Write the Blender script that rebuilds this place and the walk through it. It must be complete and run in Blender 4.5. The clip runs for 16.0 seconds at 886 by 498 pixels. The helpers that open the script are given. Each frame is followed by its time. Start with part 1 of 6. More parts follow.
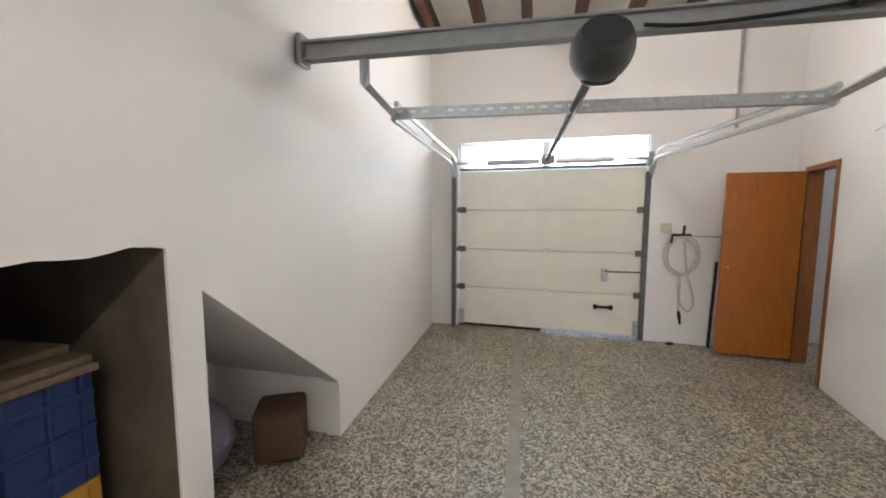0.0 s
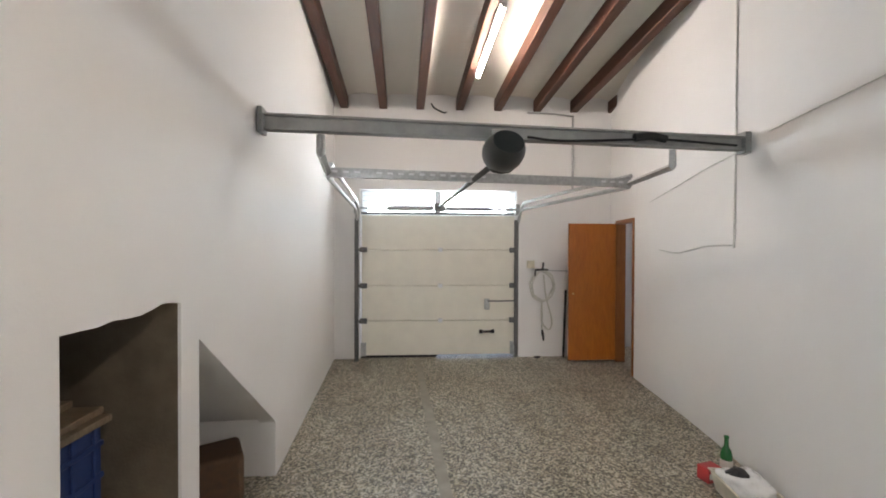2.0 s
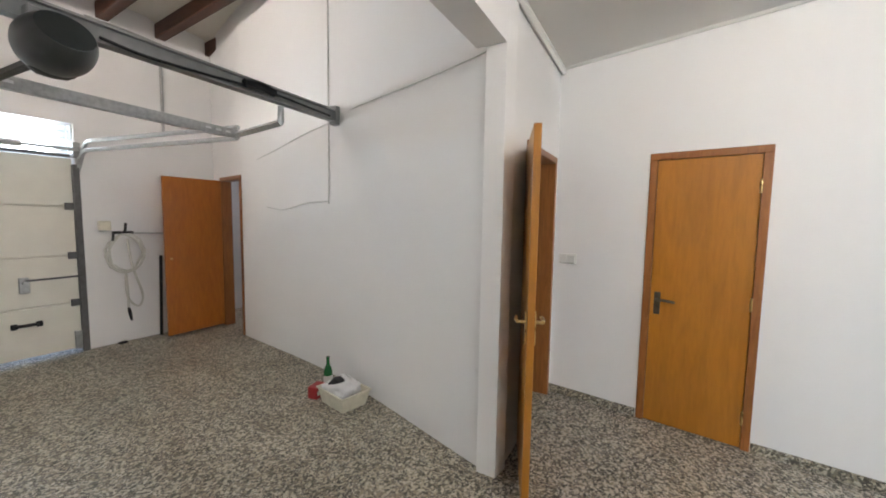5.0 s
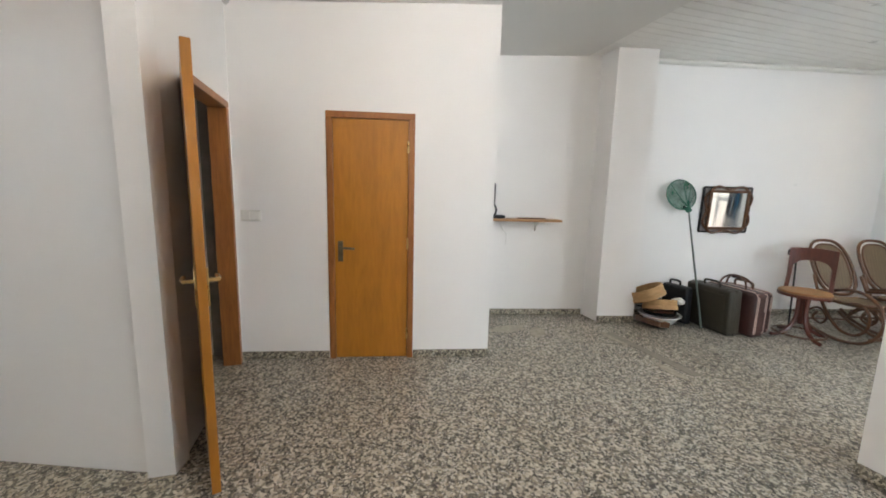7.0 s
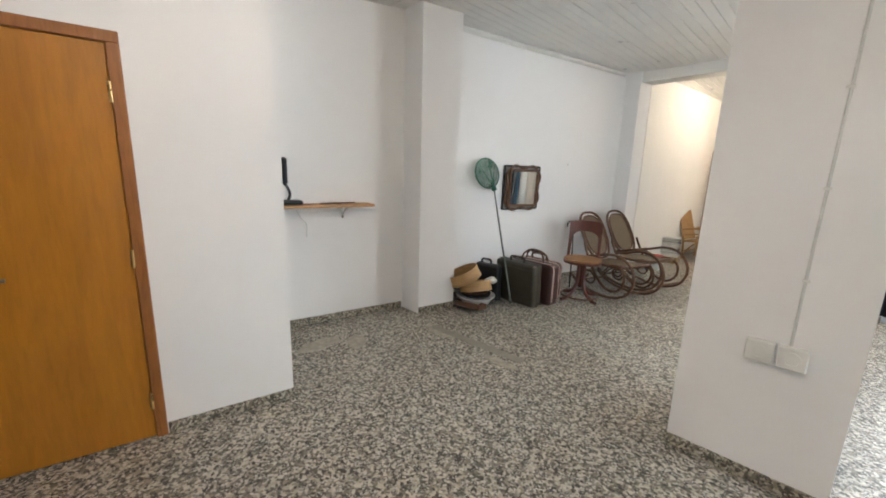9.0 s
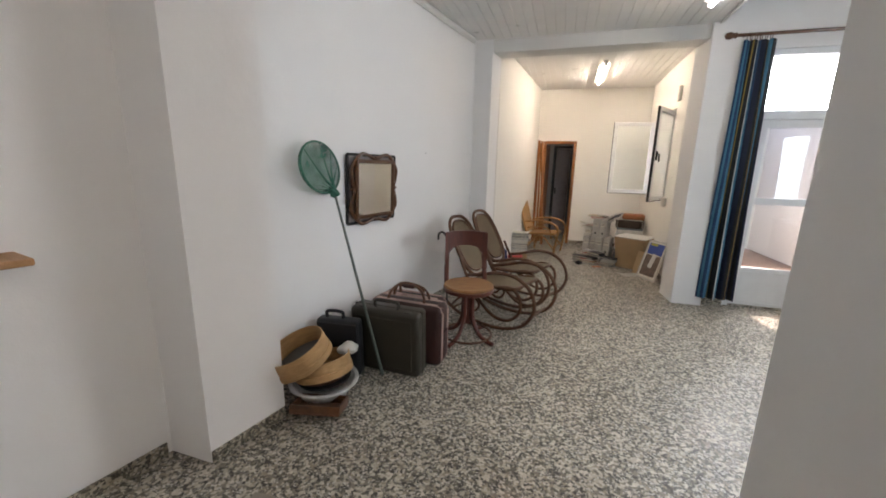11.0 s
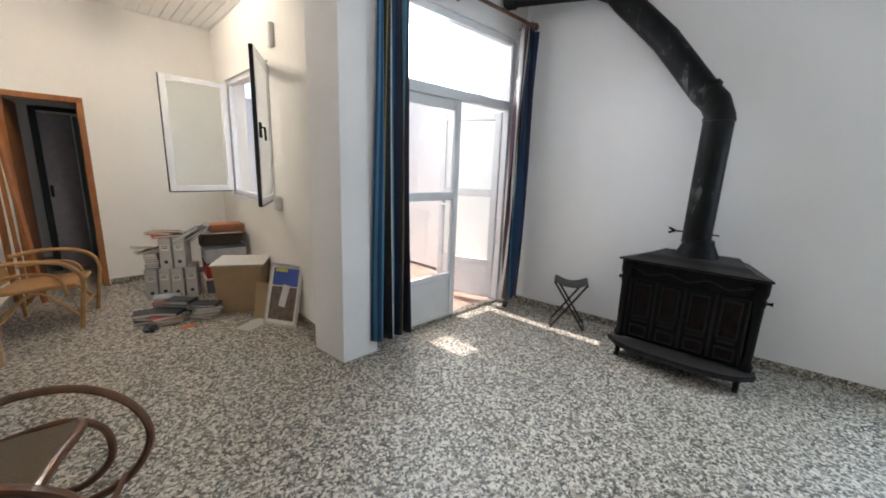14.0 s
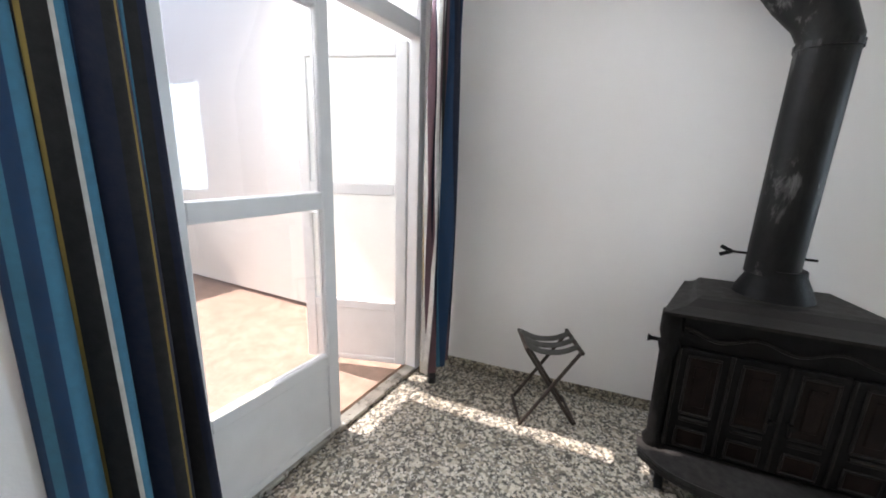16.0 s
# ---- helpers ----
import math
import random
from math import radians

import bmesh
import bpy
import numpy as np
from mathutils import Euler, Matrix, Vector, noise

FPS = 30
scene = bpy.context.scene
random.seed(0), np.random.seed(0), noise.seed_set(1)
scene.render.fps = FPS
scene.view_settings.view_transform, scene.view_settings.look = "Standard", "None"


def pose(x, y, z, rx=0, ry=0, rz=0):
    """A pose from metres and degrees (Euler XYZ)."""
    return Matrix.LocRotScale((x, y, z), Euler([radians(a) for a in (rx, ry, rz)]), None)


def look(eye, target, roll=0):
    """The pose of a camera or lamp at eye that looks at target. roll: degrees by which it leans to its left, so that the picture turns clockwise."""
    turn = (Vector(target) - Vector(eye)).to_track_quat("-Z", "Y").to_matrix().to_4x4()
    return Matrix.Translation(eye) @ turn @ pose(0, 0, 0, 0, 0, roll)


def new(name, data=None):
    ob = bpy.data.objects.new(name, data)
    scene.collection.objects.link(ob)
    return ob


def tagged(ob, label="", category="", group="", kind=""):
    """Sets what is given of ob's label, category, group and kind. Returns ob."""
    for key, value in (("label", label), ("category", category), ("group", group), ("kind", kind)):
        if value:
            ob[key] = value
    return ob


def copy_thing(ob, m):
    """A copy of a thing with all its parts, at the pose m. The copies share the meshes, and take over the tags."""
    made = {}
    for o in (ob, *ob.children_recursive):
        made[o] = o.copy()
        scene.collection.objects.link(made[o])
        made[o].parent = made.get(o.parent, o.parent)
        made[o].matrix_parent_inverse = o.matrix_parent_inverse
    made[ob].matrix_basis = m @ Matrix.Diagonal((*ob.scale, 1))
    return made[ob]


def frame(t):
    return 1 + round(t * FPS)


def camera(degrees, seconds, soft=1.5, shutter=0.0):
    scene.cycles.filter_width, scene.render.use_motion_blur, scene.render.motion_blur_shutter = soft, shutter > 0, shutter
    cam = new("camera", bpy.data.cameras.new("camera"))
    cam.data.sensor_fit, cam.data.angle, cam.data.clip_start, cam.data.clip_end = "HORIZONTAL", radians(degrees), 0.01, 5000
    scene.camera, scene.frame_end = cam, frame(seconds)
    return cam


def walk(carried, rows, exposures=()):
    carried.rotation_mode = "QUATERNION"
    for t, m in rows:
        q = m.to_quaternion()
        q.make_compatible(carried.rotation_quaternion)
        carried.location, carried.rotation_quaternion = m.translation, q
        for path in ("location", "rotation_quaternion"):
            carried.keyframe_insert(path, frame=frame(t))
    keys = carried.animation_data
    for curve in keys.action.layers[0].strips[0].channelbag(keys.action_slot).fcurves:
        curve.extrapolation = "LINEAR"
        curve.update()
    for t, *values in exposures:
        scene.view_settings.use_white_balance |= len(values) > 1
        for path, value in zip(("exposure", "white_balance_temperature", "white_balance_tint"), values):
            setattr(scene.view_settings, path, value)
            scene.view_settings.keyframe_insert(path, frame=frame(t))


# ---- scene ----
cam = camera(98.9, 16.0, soft=1.8)
EXPOSURE = [(0, 2.15, 6880, 17), (1.5, 1.98, 6930, 17), (4, 1.97, 7050, 17), (5, 1.97, 6800, 16), (8, 1.92, 7050, 16), (10.5, 1.6, 7100, 20), (12.5, 1.54, 6880, 20), (14.5, 1.5, 6520, 16), (16, 1.68, 6750, 18)]
PATH = [
    (0, (-0.161, 0.138, 1.568), (-0.619, 2.075, 1.375), 0.1),
    (0.5, (-0.304, -0.094, 1.633), (-0.463, 1.895, 1.497), 0.1),
    (1, (-0.396, -0.25, 1.646), (-0.31, 1.747, 1.572), 0.1),
    (1.5, (-0.428, -0.356, 1.68), (-0.255, 1.636, 1.646), 0.2),
    (2, (-0.529, -0.404, 1.673), (-0.319, 1.585, 1.652), 0.2),
    (2.5, (-0.605, -0.431, 1.65), (-0.353, 1.553, 1.63), 0.1),
    (3, (-0.61, -0.381, 1.604), (-0.283, 1.592, 1.57), 0.2),
    (3.5, (-0.572, -0.337, 1.584), (-0.048, 1.592, 1.525), 0.2),
    (4, (-0.584, -0.322, 1.558), (0.45, 1.388, 1.483), 0.3),
    (4.5, (-0.583, -0.326, 1.562), (0.937, 0.969, 1.445), 0.8),
    (5, (-0.6, -0.344, 1.55), (1.155, 0.601, 1.381), 0.9),
    (7.3, (-0.531, -0.431, 1.417), (1.313, -1.143, 1.112), 1.6),
    (7.5, (-0.509, -0.43, 1.411), (1.288, -1.252, 1.1), 1.7),
    (8, (-0.364, -0.495, 1.392), (1.317, -1.527, 1.062), 1.5),
    (8.2, (-0.268, -0.531, 1.408), (1.358, -1.642, 1.061), 1.7),
    (10.3, (1.022, -1.504, 1.506), (1.959, -3.22, 1.084), 1.1),
    (10.5, (1.165, -1.635, 1.511), (2.006, -3.4, 1.09), 1.2),
    (11, (1.456, -2.042, 1.498), (2.035, -3.908, 1.071), 1.3),
    (11.5, (1.693, -2.456, 1.494), (1.998, -4.386, 1.065), 1.5),
    (12, (1.902, -2.89, 1.494), (1.793, -4.841, 1.066), 1.8),
    (12.5, (1.926, -3.333, 1.472), (1.392, -5.213, 1.049), 1.9),
    (13, (1.873, -3.766, 1.444), (1.02, -5.527, 1.029), 2.1),
    (13.5, (1.73, -4.162, 1.432), (0.595, -5.756, 1.019), 2.1),
    (14, (1.452, -4.509, 1.447), (0.085, -5.91, 1.032), 2.1),
    (14.5, (1.185, -4.86, 1.448), (-0.364, -6.051, 1.023), 2.1),
    (15, (0.87, -5.186, 1.427), (-0.816, -6.172, 0.997), 1.9),
    (15.5, (0.504, -5.466, 1.437), (-1.208, -6.395, 0.981), 1.7),
    (16, (0.111, -5.745, 1.387), (-1.599, -6.677, 0.934), 1.9),
]
walk(cam, [(t, look(eye, target, roll)) for t, eye, target, roll in PATH], EXPOSURE)

# ---- world, sun, large lights ----
SUN_ELEV, SUN_TURN = radians(57), radians(174)
world = bpy.data.worlds.new("sky")
scene.world = world
world.use_nodes = True
wn = world.node_tree.nodes
wn.clear()
sky = wn.new("ShaderNodeTexSky")
sky.sky_type = "NISHITA"
sky.sun_disc = False
sky.sun_elevation, sky.sun_rotation = SUN_ELEV, SUN_TURN
back = wn.new("ShaderNodeBackground")
back.inputs[1].default_value = 0.085
out = wn.new("ShaderNodeOutputWorld")
world.node_tree.links.new(sky.outputs[0], back.inputs[0])
world.node_tree.links.new(back.outputs[0], out.inputs[0])
sun_data = bpy.data.lights.new("sun", "SUN")
sun_data.energy, sun_data.angle, sun_data.color = 2.7, radians(0.53), (1.0, 0.95, 0.88)
sun_ob = new("sun", sun_data)
sun_dir = Vector((math.sin(SUN_TURN) * math.cos(SUN_ELEV), math.cos(SUN_TURN) * math.cos(SUN_ELEV), math.sin(SUN_ELEV)))
sun_ob.matrix_world = look(sun_dir * 30, (0, 0, 0))


def area(name, place, target, sx, sy, watts, colour):
    d = bpy.data.lights.new(name, "AREA")
    d.shape, d.size, d.size_y, d.energy, d.color = "RECTANGLE", sx, sy, watts, colour
    ob = new(name, d)
    ob.matrix_world = look(place, target)
    return ob


DAY = (0.74, 0.89, 1.0)
area("door_daylight", (-1.15, -7.13, 2.395), (0.5, -4.2, 0.9), 1.36, 0.5, 16, (0.80, 0.92, 1.0)).data.spread = radians(126)
# fill lamp added under the roof sheets to brighten the floor inside the door
area("terrace_fill", (-1.15, -7.95, 2.87), (-1.15, -7.35, 1.0), 1.7, 1.3, 11, (0.90, 0.96, 1.0))
area("garage_daylight", (0, 5.33, 2.31), (0, 0, 1.8), 2.1, 0.3, 7, DAY).data.spread = radians(120)
# cool fill for the long wall, set in an added, unseen window
area("unseen_window_fill", (-2.53, -3.45, 1.55), (2.4, -5.4, 1.4), 0.7, 1.2, 15, (0.62, 0.84, 1.0))


# ---- materials ----
def nodes_of(name):
    m = bpy.data.materials.new(name)
    m.use_nodes = True
    nt = m.node_tree
    return m, nt, nt.nodes, nt.links, nt.nodes["Principled BSDF"]


def ramp(nd, stops):
    r = nd.new("ShaderNodeValToRGB")
    e = r.color_ramp.elements
    while len(e) < len(stops):
        e.new(0.5)
    for k, (pos, col) in zip(e, stops):
        k.position, k.color = pos, (*col, 1)
    return r


def coords(nd, ln, scale=(1, 1, 1), space="Object"):
    tc = nd.new("ShaderNodeTexCoord")
    mp = nd.new("ShaderNodeMapping")
    mp.inputs["Scale"].default_value = scale
    ln.new(tc.outputs[space], mp.inputs["Vector"])
    return mp.outputs[0]


def noise_tex(nd, ln, vec, scale, detail=4, rough=0.55, dist=0.0):
    n = nd.new("ShaderNodeTexNoise")
    n.inputs["Scale"].default_value, n.inputs["Detail"].default_value = scale, detail
    n.inputs["Roughness"].default_value, n.inputs["Distortion"].default_value = rough, dist
    ln.new(vec, n.inputs["Vector"])
    return n


def bump(nd, ln, bsdf, height, strength, dist=0.01):
    b = nd.new("ShaderNodeBump")
    b.inputs["Strength"].default_value, b.inputs["Distance"].default_value = strength, dist
    ln.new(height, b.inputs["Height"])
    ln.new(b.outputs[0], bsdf.inputs["Normal"])
    return b


def mixc(nd, ln, fac, a, b, mode="MIX"):
    m = nd.new("ShaderNodeMix")
    m.data_type, m.blend_type = "RGBA", mode
    for val, sock in ((fac, m.inputs[0]), (a, m.inputs[6]), (b, m.inputs[7])):
        if hasattr(val, "links"):
            ln.new(val, sock)
        elif isinstance(val, tuple):
            sock.default_value = (*val, 1)
        else:
            sock.default_value = val
    return m.outputs[2]


def plain(name, col, rough=0.5, metal=0.0, vary=0.12, scale=14, bumps=0.15, spec=0.5, grain=90, **kw):
    """Paint, metal, cloth or plastic with blotches, fine grain and uneven gloss."""
    m, nt, nd, ln, b = nodes_of(name)
    v = coords(nd, ln)
    big = noise_tex(nd, ln, v, scale, 5)
    fine = noise_tex(nd, ln, v, grain, 3)
    dark = tuple(c * (1 - vary) for c in col)
    lite = tuple(min(1, c * (1 + vary)) for c in col)
    r = ramp(nd, [(0.3, dark), (0.7, lite)])
    ln.new(big.outputs[0], r.inputs[0])
    ln.new(r.outputs[0], b.inputs["Base Color"])
    rr = ramp(nd, [(0.3, (max(0, rough - 0.08),) * 3), (0.75, (min(1, rough + 0.1),) * 3)])
    ln.new(big.outputs[0], rr.inputs[0])
    ln.new(rr.outputs[0], b.inputs["Roughness"])
    b.inputs["Metallic"].default_value = metal
    b.inputs["Specular IOR Level"].default_value = spec
    bump(nd, ln, b, fine.outputs[0], bumps, 0.003)
    for k, val in kw.items():
        b.inputs[k].default_value = val
    return m


def plaster(name, col, bumps=0.25):
    """Painted plaster: trowel waves, roller stipple, faint grime."""
    m, nt, nd, ln, b = nodes_of(name)
    v = coords(nd, ln)
    big = noise_tex(nd, ln, v, 0.9, 4, 0.5)
    mid = noise_tex(nd, ln, v, 6, 5)
    fine = noise_tex(nd, ln, v, 120, 2)
    base = ramp(nd, [(0.25, tuple(c * 0.95 for c in col)), (0.75, col)])
    ln.new(big.outputs[0], base.inputs[0])
    spots = ramp(nd, [(0.0, (0.86, 0.85, 0.82)), (0.24, (0.95, 0.95, 0.94)), (0.32, (1, 1, 1))])
    ln.new(mid.outputs[0], spots.inputs[0])
    ln.new(mixc(nd, ln, 0.6, base.outputs[0], spots.outputs[0], "MULTIPLY"), b.inputs["Base Color"])
    b.inputs["Roughness"].default_value = 0.62
    b.inputs["Specular IOR Level"].default_value = 0.3
    add = nd.new("ShaderNodeMath")
    add.operation = "MULTIPLY_ADD"
    add.inputs[1].default_value = 0.12
    ln.new(fine.outputs[0], add.inputs[0])
    ln.new(mid.outputs[0], add.inputs[2])
    bump(nd, ln, b, add.outputs[0], bumps, 0.012)
    return m


def terrazzo(name, dirt=0.0, gloss=0.3, tone=1.0):
    """Cream, grey and dark marble chips in grey cement."""
    m, nt, nd, ln, b = nodes_of(name)
    v = coords(nd, ln)
    warp = noise_tex(nd, ln, v, 48, 3)
    vm = nd.new("ShaderNodeVectorMath")
    vm.operation = "MULTIPLY_ADD"
    vm.inputs[1].default_value = (0.013, 0.013, 0.013)
    ln.new(warp.outputs[1], vm.inputs[0])
    ln.new(v, vm.inputs[2])
    layers = []
    for scale, stops in ((70, [(0.0, (0.06, 0.054, 0.042)), (0.12, (0.13, 0.117, 0.09)), (0.28, (0.235, 0.21, 0.163)), (0.42, (0.48, 0.435, 0.35)), (0.62, (0.58, 0.53, 0.435)), (0.78, (0.33, 0.287, 0.215)), (0.9, (0.66, 0.61, 0.51))]),
                         (120, [(0.0, (0.07, 0.065, 0.055)), (0.3, (0.15, 0.14, 0.12)), (0.5, (0.30, 0.28, 0.24)), (0.8, (0.62, 0.59, 0.52))])):
        vo = nd.new("ShaderNodeTexVoronoi")
        vo.inputs["Scale"].default_value = scale
        ln.new(vm.outputs[0], vo.inputs["Vector"])
        sep = nd.new("ShaderNodeSeparateColor")
        ln.new(vo.outputs["Color"], sep.inputs[0])
        r = ramp(nd, stops)
        r.color_ramp.interpolation = "CONSTANT"
        ln.new(sep.outputs[0], r.inputs[0])
        layers.append((vo, sep, r))
    pick = nd.new("ShaderNodeMath")
    pick.operation = "LESS_THAN"
    pick.inputs[1].default_value = 0.36
    ln.new(layers[0][1].outputs[1], pick.inputs[0])
    col = mixc(nd, ln, pick.outputs[0], layers[0][2].outputs[0], layers[1][2].outputs[0])
    grime = noise_tex(nd, ln, v, 1.3, 5, 0.6)
    g = ramp(nd, [(0.3, (0.62, 0.58, 0.50)), (0.7, (1, 1, 1))])
    ln.new(grime.outputs[0], g.inputs[0])
    col = mixc(nd, ln, 0.35 + dirt, col, g.outputs[0], "MULTIPLY")
    if tone < 1:
        col = mixc(nd, ln, 1.0, col, (tone, tone, tone * 1.03), "MULTIPLY")
    if dirt > 0:
        col = mixc(nd, ln, 0.1, col, (0.22, 0.205, 0.165))
        worn = noise_tex(nd, ln, coords(nd, ln, (1.6, 0.5, 1)), 2.2, 5, 0.65, 0.6)
        w = ramp(nd, [(0.34, (0.52, 0.49, 0.42)), (0.5, (0.88, 0.87, 0.84)), (0.68, (1, 1, 1))])
        ln.new(worn.outputs[0], w.inputs[0])
        col = mixc(nd, ln, 0.5, col, w.outputs[0], "MULTIPLY")
    ln.new(col, b.inputs["Base Color"])
    rr = ramp(nd, [(0.3, (gloss + 0.12,) * 3), (0.7, (gloss,) * 3)])
    ln.new(grime.outputs[0], rr.inputs[0])
    ln.new(rr.outputs[0], b.inputs["Roughness"])
    bump(nd, ln, b, layers[0][0].outputs["Distance"], 0.05, 0.002)
    return m


def wood(name, dark, lite, rough=0.42, stretch=(14, 14, 1.2), coat=0.0):
    m, nt, nd, ln, b = nodes_of(name)
    v = coords(nd, ln, stretch)
    rnd = nd.new("ShaderNodeObjectInfo")
    ad = nd.new("ShaderNodeVectorMath")
    ln.new(v, ad.inputs[0])
    ln.new(rnd.outputs["Random"], ad.inputs[1])
    big = noise_tex(nd, ln, ad.outputs[0], 1.6, 6, 0.6, 1.4)
    fine = noise_tex(nd, ln, ad.outputs[0], 9, 4, 0.6)
    r = ramp(nd, [(0.25, dark), (0.6, lite), (0.85, tuple(c * 0.85 for c in lite))])
    ln.new(big.outputs[0], r.inputs[0])
    f = ramp(nd, [(0.3, (0.8, 0.78, 0.75)), (0.6, (1, 1, 1))])
    ln.new(fine.outputs[0], f.inputs[0])
    ln.new(mixc(nd, ln, 0.7, r.outputs[0], f.outputs[0], "MULTIPLY"), b.inputs["Base Color"])
    b.inputs["Roughness"].default_value = rough
    b.inputs["Coat Weight"].default_value = coat
    bump(nd, ln, b, fine.outputs[0], 0.12, 0.002)
    return m


def glow(name, col, strength):
    m, nt, nd, ln, b = nodes_of(name)
    b.inputs["Base Color"].default_value = (*col, 1)
    b.inputs["Emission Color"].default_value = (*col, 1)
    b.inputs["Emission Strength"].default_value = strength
    return m


def glass(name, rough=0.0, col=(1, 1, 1)):
    m, nt, nd, ln, b = nodes_of(name)
    b.inputs["Base Color"].default_value = (*col, 1)
    b.inputs["Transmission Weight"].default_value = 1.0
    b.inputs["Roughness"].default_value = rough
    b.inputs["IOR"].default_value = 1.45
    if rough > 0:
        n = noise_tex(nd, ln, coords(nd, ln), 60, 2)
        bump(nd, ln, b, n.outputs[0], 0.2, 0.002)
    return m


M_WALL = plaster("white_plaster", (0.82, 0.81, 0.80))
M_WARM = plaster("cream_plaster", (0.81, 0.79, 0.74))
M_CEIL = plaster("ceiling_plaster", (0.70, 0.69, 0.66), 0.12)
M_VAULT = plaster("vault_plaster", (0.74, 0.70, 0.63), 0.3)
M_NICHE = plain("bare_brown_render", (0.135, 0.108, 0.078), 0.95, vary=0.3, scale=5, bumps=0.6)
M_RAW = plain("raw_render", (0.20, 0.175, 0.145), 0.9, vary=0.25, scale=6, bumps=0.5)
M_FLOOR = terrazzo("terrazzo", 0.0, 0.41, 0.94)
M_GFLOOR = terrazzo("garage_terrazzo", 0.2, 0.4)
M_SKIRT = terrazzo("skirting_terrazzo", 0.1, 0.3)
M_CEMENT = plain("cement_strip", (0.27, 0.25, 0.205), 0.6, vary=0.2, scale=9, bumps=0.3)
M_PATCH = plain("pale_cement_repair", (0.36, 0.325, 0.265), 0.6, vary=0.3, scale=22, bumps=0.3)
M_BOARD = plain("white_lacquered_board", (0.78, 0.77, 0.74), 0.35, vary=0.04, scale=3, bumps=0.05)
M_DOOR = wood("honey_veneer", (0.37, 0.142, 0.013), (0.455, 0.18, 0.017), 0.36, (5, 5, 0.7), 0.25)
M_DOORG = wood("orange_veneer", (0.39, 0.115, 0.013), (0.46, 0.143, 0.017), 0.36, (5, 5, 0.9), 0.2)
M_FRAME = wood("door_frame_wood", (0.22, 0.075, 0.018), (0.34, 0.125, 0.03), 0.4, (14, 14, 1.5), 0.2)
M_BEAM = wood("stained_beam", (0.055, 0.018, 0.010), (0.105, 0.036, 0.018), 0.5, (10, 1.2, 10))
M_STEEL = plain("galvanised_steel", (0.46, 0.47, 0.47), 0.42, 0.75, 0.18, 30, 0.1)
M_BEAMST = plain("grey_painted_steel", (0.30, 0.30, 0.29), 0.5, 0.2, 0.12, 12, 0.15)
M_CREAM = plain("cream_door_panel", (0.77, 0.74, 0.65), 0.5, 0.0, 0.04, 4, 0.1)
M_TRACK = plain("dull_track_steel", (0.11, 0.11, 0.11), 0.6, 0.0, 0.2, 20, 0.1)
M_DARKP = plain("dark_grey_plastic", (0.030, 0.034, 0.035), 0.35, 0.0, 0.1, 8, 0.05)
M_BLACK = plain("black_metal", (0.013, 0.013, 0.013), 0.5, 0.3, 0.25, 18, 0.25)
M_IRON = plain("cast_iron", (0.007, 0.0067, 0.0067), 0.5, 0.0, 0.35, 22, 0.5, spec=0.1, grain=140)
M_IRONW = plain("worn_iron_edge", (0.030, 0.028, 0.027), 0.45, 0.0, 0.5, 30, 0.3, spec=0.12)
def pipe_mat():
    """Sooty black sheet iron with rubbed ash-grey scuffs running down it."""
    m, nt, nd, ln, b = nodes_of("sooty_stovepipe")
    scuff = noise_tex(nd, ln, coords(nd, ln, (1, 1, 0.3)), 13, 7, 0.7, 0.4)
    big = noise_tex(nd, ln, coords(nd, ln), 2.6, 3)
    mul = nd.new("ShaderNodeMath")
    mul.operation = "MULTIPLY"
    ln.new(scuff.outputs[0], mul.inputs[0])
    ln.new(big.outputs[0], mul.inputs[1])
    r = ramp(nd, [(0.2, (0.007, 0.0068, 0.0067)), (0.31, (0.013, 0.0125, 0.012)), (0.38, (0.10, 0.098, 0.094))])
    ln.new(mul.outputs[0], r.inputs[0])
    ln.new(r.outputs[0], b.inputs["Base Color"])
    b.inputs["Roughness"].default_value = 0.45
    b.inputs["Specular IOR Level"].default_value = 0.13
    bump(nd, ln, b, scuff.outputs[0], 0.2, 0.003)
    return m


M_PIPE = pipe_mat()
M_ALU = plain("white_aluminium", (0.74, 0.75, 0.76), 0.35, 0.0, 0.04, 6, 0.04)
M_WHITEP = plain("white_plastic", (0.72, 0.71, 0.67), 0.4, 0.0, 0.05, 9, 0.04)
M_CABLE = plain("white_cable", (0.62, 0.62, 0.60), 0.5)
M_TERRA = plain("terracotta_tile", (0.36, 0.245, 0.19), 0.55, 0.0, 0.2, 10, 0.2)
M_PATIO = plaster("patio_render", (0.86, 0.86, 0.84), 0.4)
M_GLASS = glass("clear_glass")
M_FROST = glass("frosted_glass", 0.55, (0.93, 0.97, 0.96))
M_TUBE = glow("fluorescent_tube", (1.0, 0.98, 0.95), 11)
M_TUBEW = glow("warm_fluorescent_tube", (1.0, 0.91, 0.77), 36)
# glow of the unseen tube added to brighten the hall
M_TUBEH = glow("added_hall_fill_tube", (1.0, 0.95, 0.87), 32)
M_TUBEG = glow("garage_fluorescent_tube", (1.0, 0.95, 0.88), 36)
def sheet_mat():
    m, nt, nd, ln, b = nodes_of("milky_sheet")
    tr = nd.new("ShaderNodeBsdfTranslucent")
    tr.inputs[0].default_value = (0.92, 0.93, 0.90, 1)
    b.inputs["Base Color"].default_value = (0.75, 0.76, 0.74, 1)
    mx = nd.new("ShaderNodeMixShader")
    mx.inputs[0].default_value = 0.75
    ln.new(b.outputs[0], mx.inputs[1])
    ln.new(tr.outputs[0], mx.inputs[2])
    ln.new(mx.outputs[0], nd["Material Output"].inputs[0])
    return m


